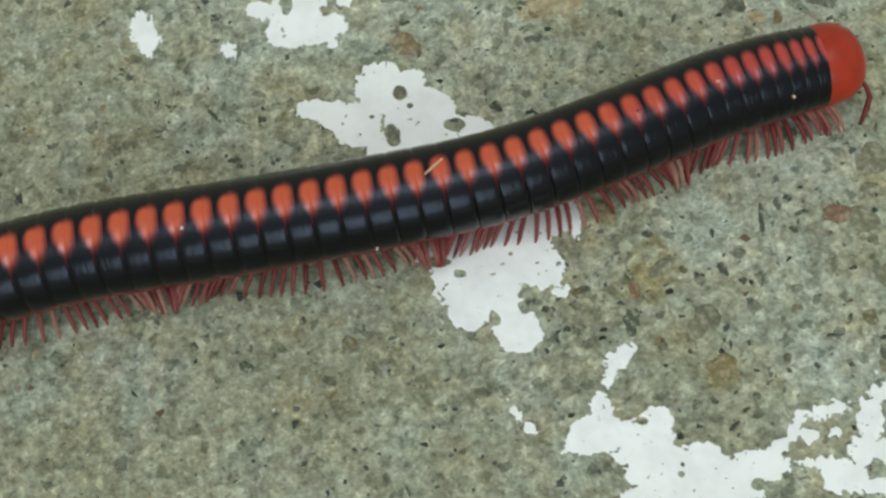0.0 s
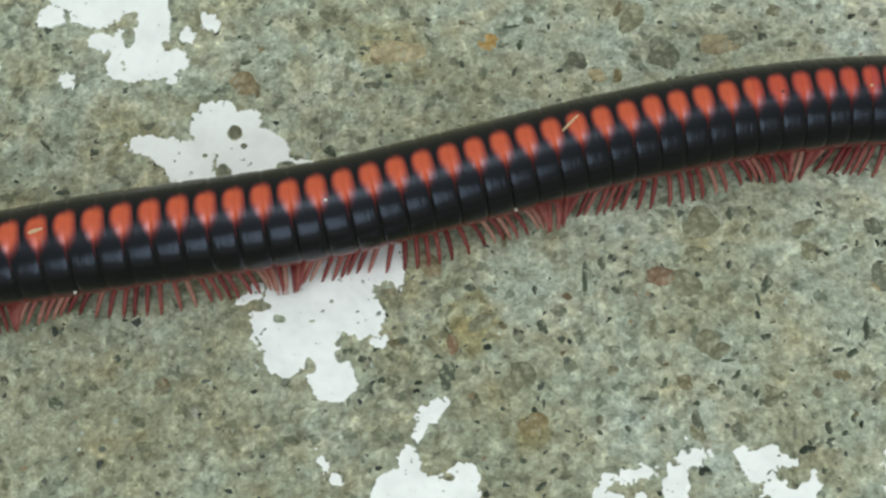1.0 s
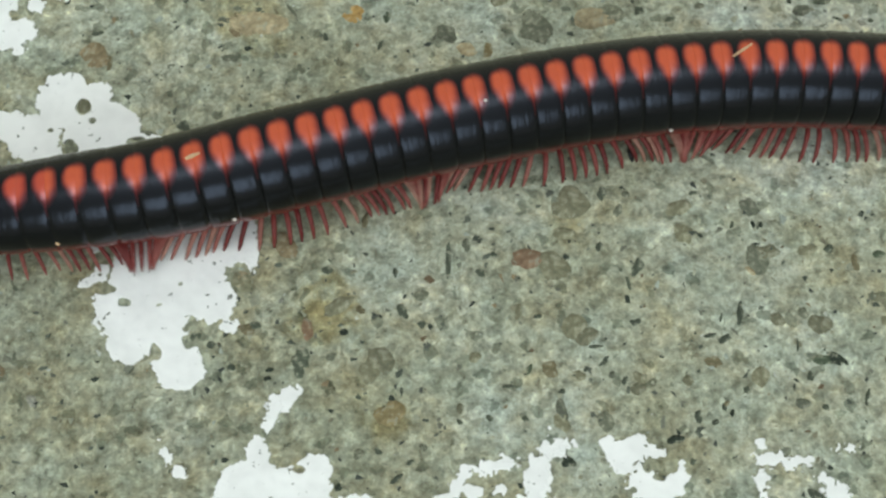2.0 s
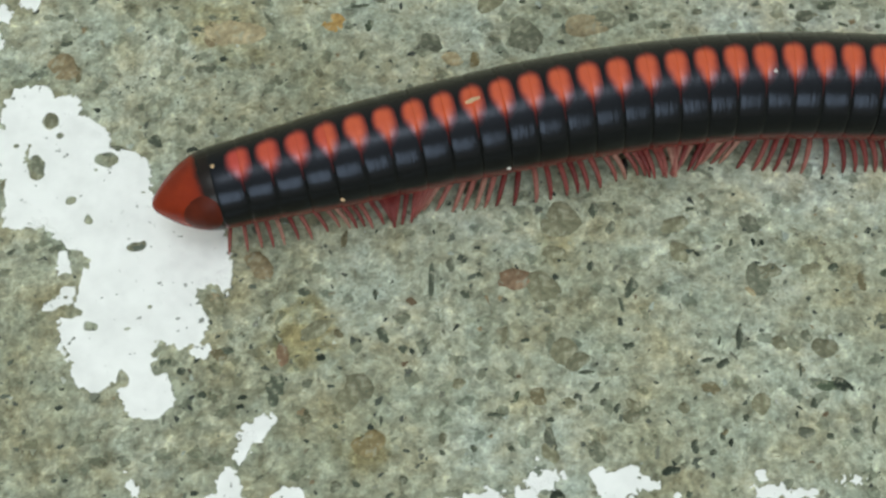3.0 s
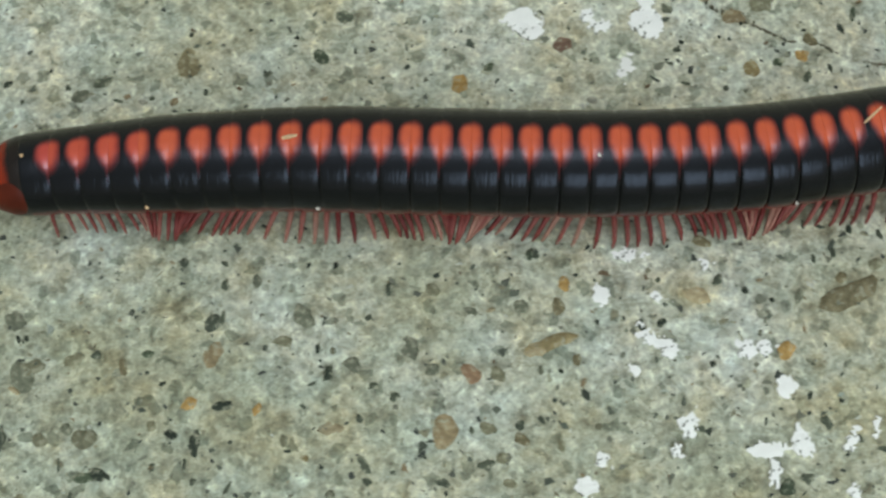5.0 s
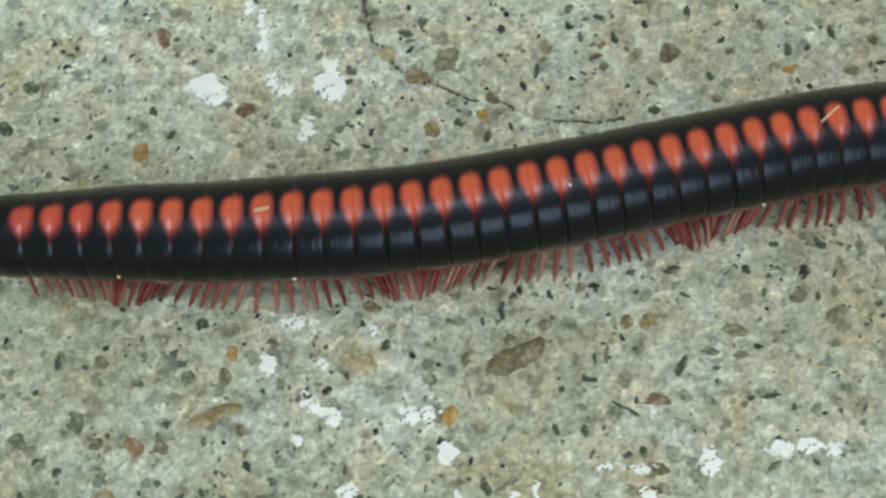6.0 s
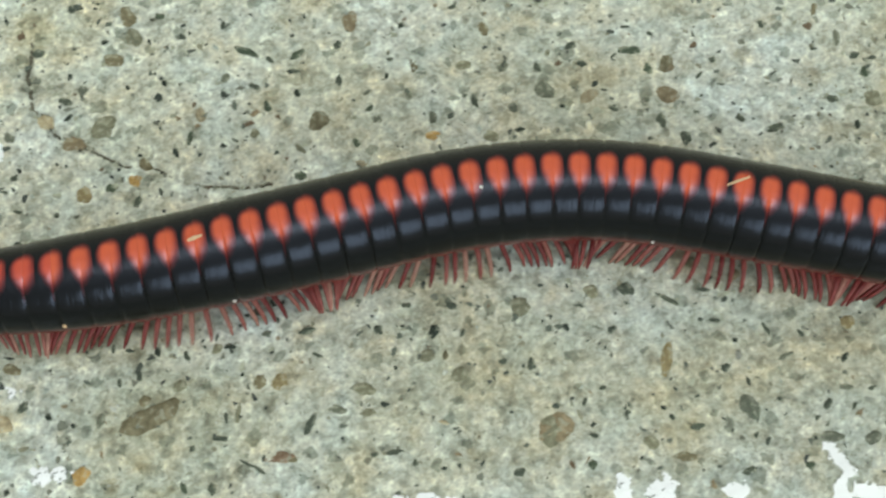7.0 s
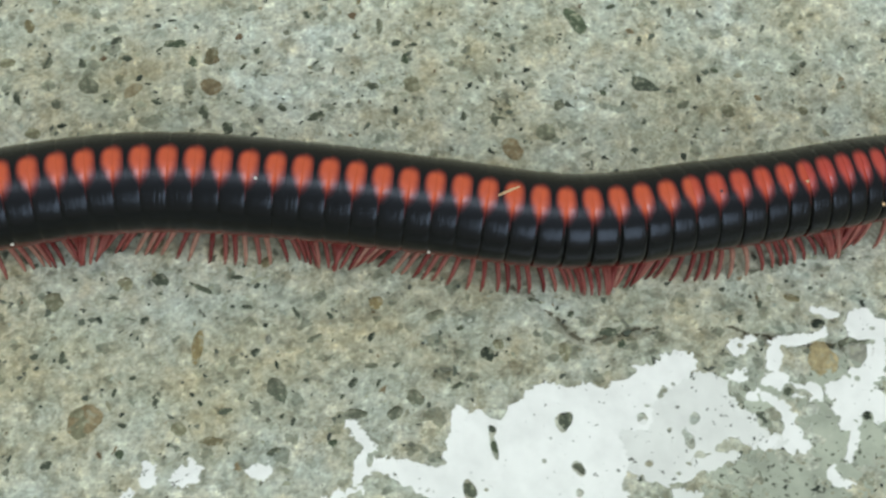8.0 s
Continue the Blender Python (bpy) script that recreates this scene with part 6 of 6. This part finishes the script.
def build_flecks(rings):
    """Straw, crumbs of dirt and one solid glint that ride on the armour."""
    def straw(ring, i, a, b, thick, material, label):
        bm = bmesh.new()
        pa, pb = on_ring(i, *a) / U, on_ring(i, *b) / U
        tube(bm, [pa, (pa + pb) / 2 + Vector((0, 0, 0.001)), pb], [thick * 0.7, thick, thick * 0.6], 6)
        part("straw", bm, material, ring, label)

    straw(rings[20], 20, (-0.15, 1), (0.62, -15), 0.0024, PALE_BIT, "pale bit of straw")
    straw(rings[0], 0, (0.22, 0), (0.72, -3), 0.0040, PALE_BIT, "pale bit of straw")
    # the pale lump on ring -8 is a glint made solid
    for i, x, turn, size, material in ((10, 0.75, 14, 0.0045, WHITE_BIT), (1, 0.3, 88, 0.005, WHITE_BIT), (-8, -0.40, -4, 0.006, PALE_BIT), (-5, 0.5, 82, 0.006, PALE_BIT),
                                       (17, 0.5, 90, 0.0045, WHITE_BIT), (28, 0.6, 5, 0.004, BLACK_BIT), (32, 0.4, 8, 0.004, PALE_BIT), (25, 0.0, -72, 0.006, BLACK_BIT), (36, 0.4, 56, 0.005, PALE_BIT)):
        bm = bmesh.new()
        lump(bm, on_ring(i, x, turn), (size * 0.78 * U, size * 0.78 * U, size * 0.6 * U), i + 50)
        part("crumb", bm, material, rings[i])


def build_millipede():
    millipede = tagged(new("millipede"), "glossy black millipede with orange-red back spots and red legs walking", "millipede")
    millipede.empty_display_size = 0.01
    rings, legs = {}, []
    shapes = {-1: leg_mesh(-1), 1: leg_mesh(1)}
    for i in RINGS:
        ring = part("ring", ring_mesh(i), ARMOUR if -5 < i < 28 else MID_ARMOUR if -8 < i < 33 else FRONT_ARMOUR, millipede, "", True)
        rings[i] = ring
        for place in (-0.36, -0.03, 0.30):
            if i > 37 and place > 0:
                continue
            for side in (-1, 1):
                leg = new("leg", shapes[side])
                leg.parent = ring
                leg.scale = [table([(-8, 0.72), (-3, 0.95), (0, 1.0)], i)] * 3
                legs.append((leg, i + place, side, Vector((place * ring_length(i) * U, side * 0.022 * U, -ring_radius(i) * 0.86 * U))))
    build_flecks(rings)
    return millipede, rings, legs, build_tail(millipede), build_head(millipede)


def build_debris():
    for x, y, rx, ry, label in ((8.4, 41.9, 0.49, 0.91, 'small black crumb of dirt on the concrete'), (13.8, 39.8, 0.18, 0.24, 'small black crumb of dirt on the concrete'), (34.5, 42.9, 0.25, 0.73, 'small black crumb of dirt on the concrete')):
        bm = bmesh.new()
        lump(bm, (0, 0, 0.25 * MM), (rx * MM, ry * MM, 0.4 * MM), 5)
        lump(bm, (0.3 * rx * MM, -0.7 * ry * MM, 0.2 * MM), (rx * 0.7 * MM, ry * 0.5 * MM, 0.3 * MM), 6)
        ob = part("dirt_crumb", bm, BLACK_BIT)
        ob.location = (x * MM, y * MM, 0)
        tagged(ob, label, "dirt crumb", "black crumbs")


# ---- how the millipede walks ----
TRAIL_STEP = 0.25
TRAIL = [v / 43.0 for v in (20.9, 23.8, 26.19, 29.37, 31.68, 33.77, 36.03, 39.44, 43.08, 45.86, 47.37, 47.59, 47.33, 46.19, 44.96, 44.37, 44.91, 45.92, 46.76, 46.13, 43.36, 39.92, 36.72, 36.55, 36.78, 36.78, 36.5, 36.4)]  # across, from x = -1.5 on
SPOTS_AT = [
    (0, -0.0318, 1.0162, -0.0644), (0.5, 0.2493, 1.0122, -0.0358), (1, 0.5487, 1.0109, -0.0201), (1.5, 0.8304, 1.0131, -0.0097),
    (3, 1.5983, 0.9865, -0.0034), (3.5, 1.8345, 0.9968, 0.0001), (4, 2.0497, 1.0, 0.0021), (5.5, 2.8461, 0.9873, -0.0216),
    (6, 3.108, 0.9721, -0.0238), (6.5, 3.3644, 0.9693, -0.0102), (7, 3.6012, 0.9698, -0.0046), (7.5, 3.8244, 0.9703, -0.0097),
    (8, 4.043, 0.9848, 0.012),
]  # seconds, place of ring 0 on the trail, stretch, bend of the stretch
SWAY = [
    (0, 0.0, 0.006, -0.015, -0.016, 0.011), (0.5, 0.001, 0.005, 0.001, -0.009, 0.014), (1, 0.006, 0.009, 0.006, -0.001, 0.004), (1.5, 0.011, 0.014, -0.004, -0.005, -0.006),
    (3, 0.006, -0.006, 0.0, -0.001, 0.0), (3.5, -0.005, -0.002, -0.002, 0.0, 0.0), (4, -0.001, 0.006, -0.012, -0.001, 0.0), (5.5, 0.017, -0.003, 0.003, -0.002, 0.0),
    (6, 0.001, 0.004, 0.001, -0.001, 0.0), (6.5, -0.004, -0.001, 0.004, -0.002, 0.0), (7, -0.001, -0.002, 0.006, -0.013, -0.018), (7.5, 0.008, -0.007, 0.0, -0.009, -0.017),
    (8, 0.0, 0.001, 0.012, 0.015, -0.002),
]


def glide(rows, t, col):
    """Smooth curve through timed rows."""
    ts = [r[0] for r in rows]
    k = max(0, min(len(ts) - 2, int(np.searchsorted(ts, t, side="right")) - 1))

    def slope(m):
        a, b = max(m - 1, 0), min(m + 1, len(ts) - 1)
        return (rows[b][col] - rows[a][col]) / (ts[b] - ts[a])

    h = ts[k + 1] - ts[k]
    f = (t - ts[k]) / h
    return ((2 * f**3 - 3 * f**2 + 1) * rows[k][col] + (f**3 - 2 * f**2 + f) * h * slope(k) + (3 * f**2 - 2 * f**3) * rows[k + 1][col] + (f**3 - f**2) * h * slope(k + 1))


def trail_y(x):
    u = min(max((x + 1.5) / TRAIL_STEP, 0), len(TRAIL) - 1.001)
    j = int(u)
    f = u - j
    p = [TRAIL[min(max(j + k, 0), len(TRAIL) - 1)] for k in (-1, 0, 1, 2)]
    return 0.5 * (2 * p[1] + (p[2] - p[0]) * f + (2 * p[0] - 5 * p[1] + 4 * p[2] - p[3]) * f**2 + (3 * p[1] - p[0] - 3 * p[2] + p[3]) * f**3)


TX = np.linspace(-2.2, 5.2, 3000)
TY = np.array([trail_y(x) if x > -1.5 else TRAIL[0] + (x + 1.5) * 0.25 for x in TX])
TS = np.concatenate([[0], np.cumsum(np.hypot(np.diff(TX), np.diff(TY)))])
TS -= np.interp(-1.0, TX, TS)


def body_point(i, t):
    """Where place i of the body is at that time, on the plan."""
    far = along_body(i)
    s = glide(SPOTS_AT, t, 1) + glide(SPOTS_AT, t, 2) * far + glide(SPOTS_AT, t, 3) * (far - 0.7) ** 2
    x, y = float(np.interp(s, TS, TX)), float(np.interp(s, TS, TY))
    across = [(k * 10 - 8, glide(SWAY, t, k + 1)) for k in range(5)]
    return x, y + glide(across, min(max(i, -8), 32), 1)


def ring_pose(i, t, back=0.42):
    j = i - back
    (ax, ay), (bx, by), (cx, cy) = body_point(j - 0.6, t), body_point(j + 0.6, t), body_point(j, t)
    return Matrix.Translation((cx * U, cy * U, (ring_radius(i) + table(CLEARS, i)) * U)) @ Matrix.Rotation(math.atan2(by - ay, bx - ax), 4, "Z")


WAVE = 10.2  # rings from one wave of the legs to the next
PACE = 19.7  # rings a second by which the wave runs forward


def leg_pose(base, j, side, t):
    """Swing about the hip: a wave runs towards the head; a leg lifts as it swings forward, bunched with its neighbours."""
    phase = 2 * math.pi * (j + 0.3 * (side > 0) + 0.65 - PACE * t) / WAVE + math.pi
    swing = 37 * math.sin(phase) + 9 * math.sin(37.7 * j + 2 * side) + 5 * math.sin(91.3 * j)
    lift = 17 * max(0.0, -math.cos(phase)) ** 0.8 - 1
    return Matrix.Translation(base) @ Matrix.Rotation(radians(-side * swing), 4, "Z") @ Matrix.Rotation(radians(side * lift), 4, "X")


def motions():
    times = [k / 10 for k in range(81)]
    stand = {}
    for t in times:
        x, y = body_point(16, t)
        stand[t] = Matrix.Translation((x * U, y * U, 0))
    walk(millipede, [(t, stand[t]) for t in times])
    for i, ring in rings.items():
        walk(ring, [(t, stand[t].inverted() @ ring_pose(i, t)) for t in times])
    walk(tail, [(t, stand[t].inverted() @ ring_pose(-8, t, 0.90)) for t in times])
    walk(head, [(t, stand[t].inverted() @ ring_pose(40, t, -0.05)) for t in times])
    for leg, j, side, base in legs:
        walk(leg, [(t, leg_pose(base, j, side, t)) for t in times])


build_paint()
build_debris()
millipede, rings, legs, tail, head = build_millipede()
ground = build_ground()
build_grains(ground)
build_grit(ground)
build_crack_shade(ground)
build_stones(ground)
motions()
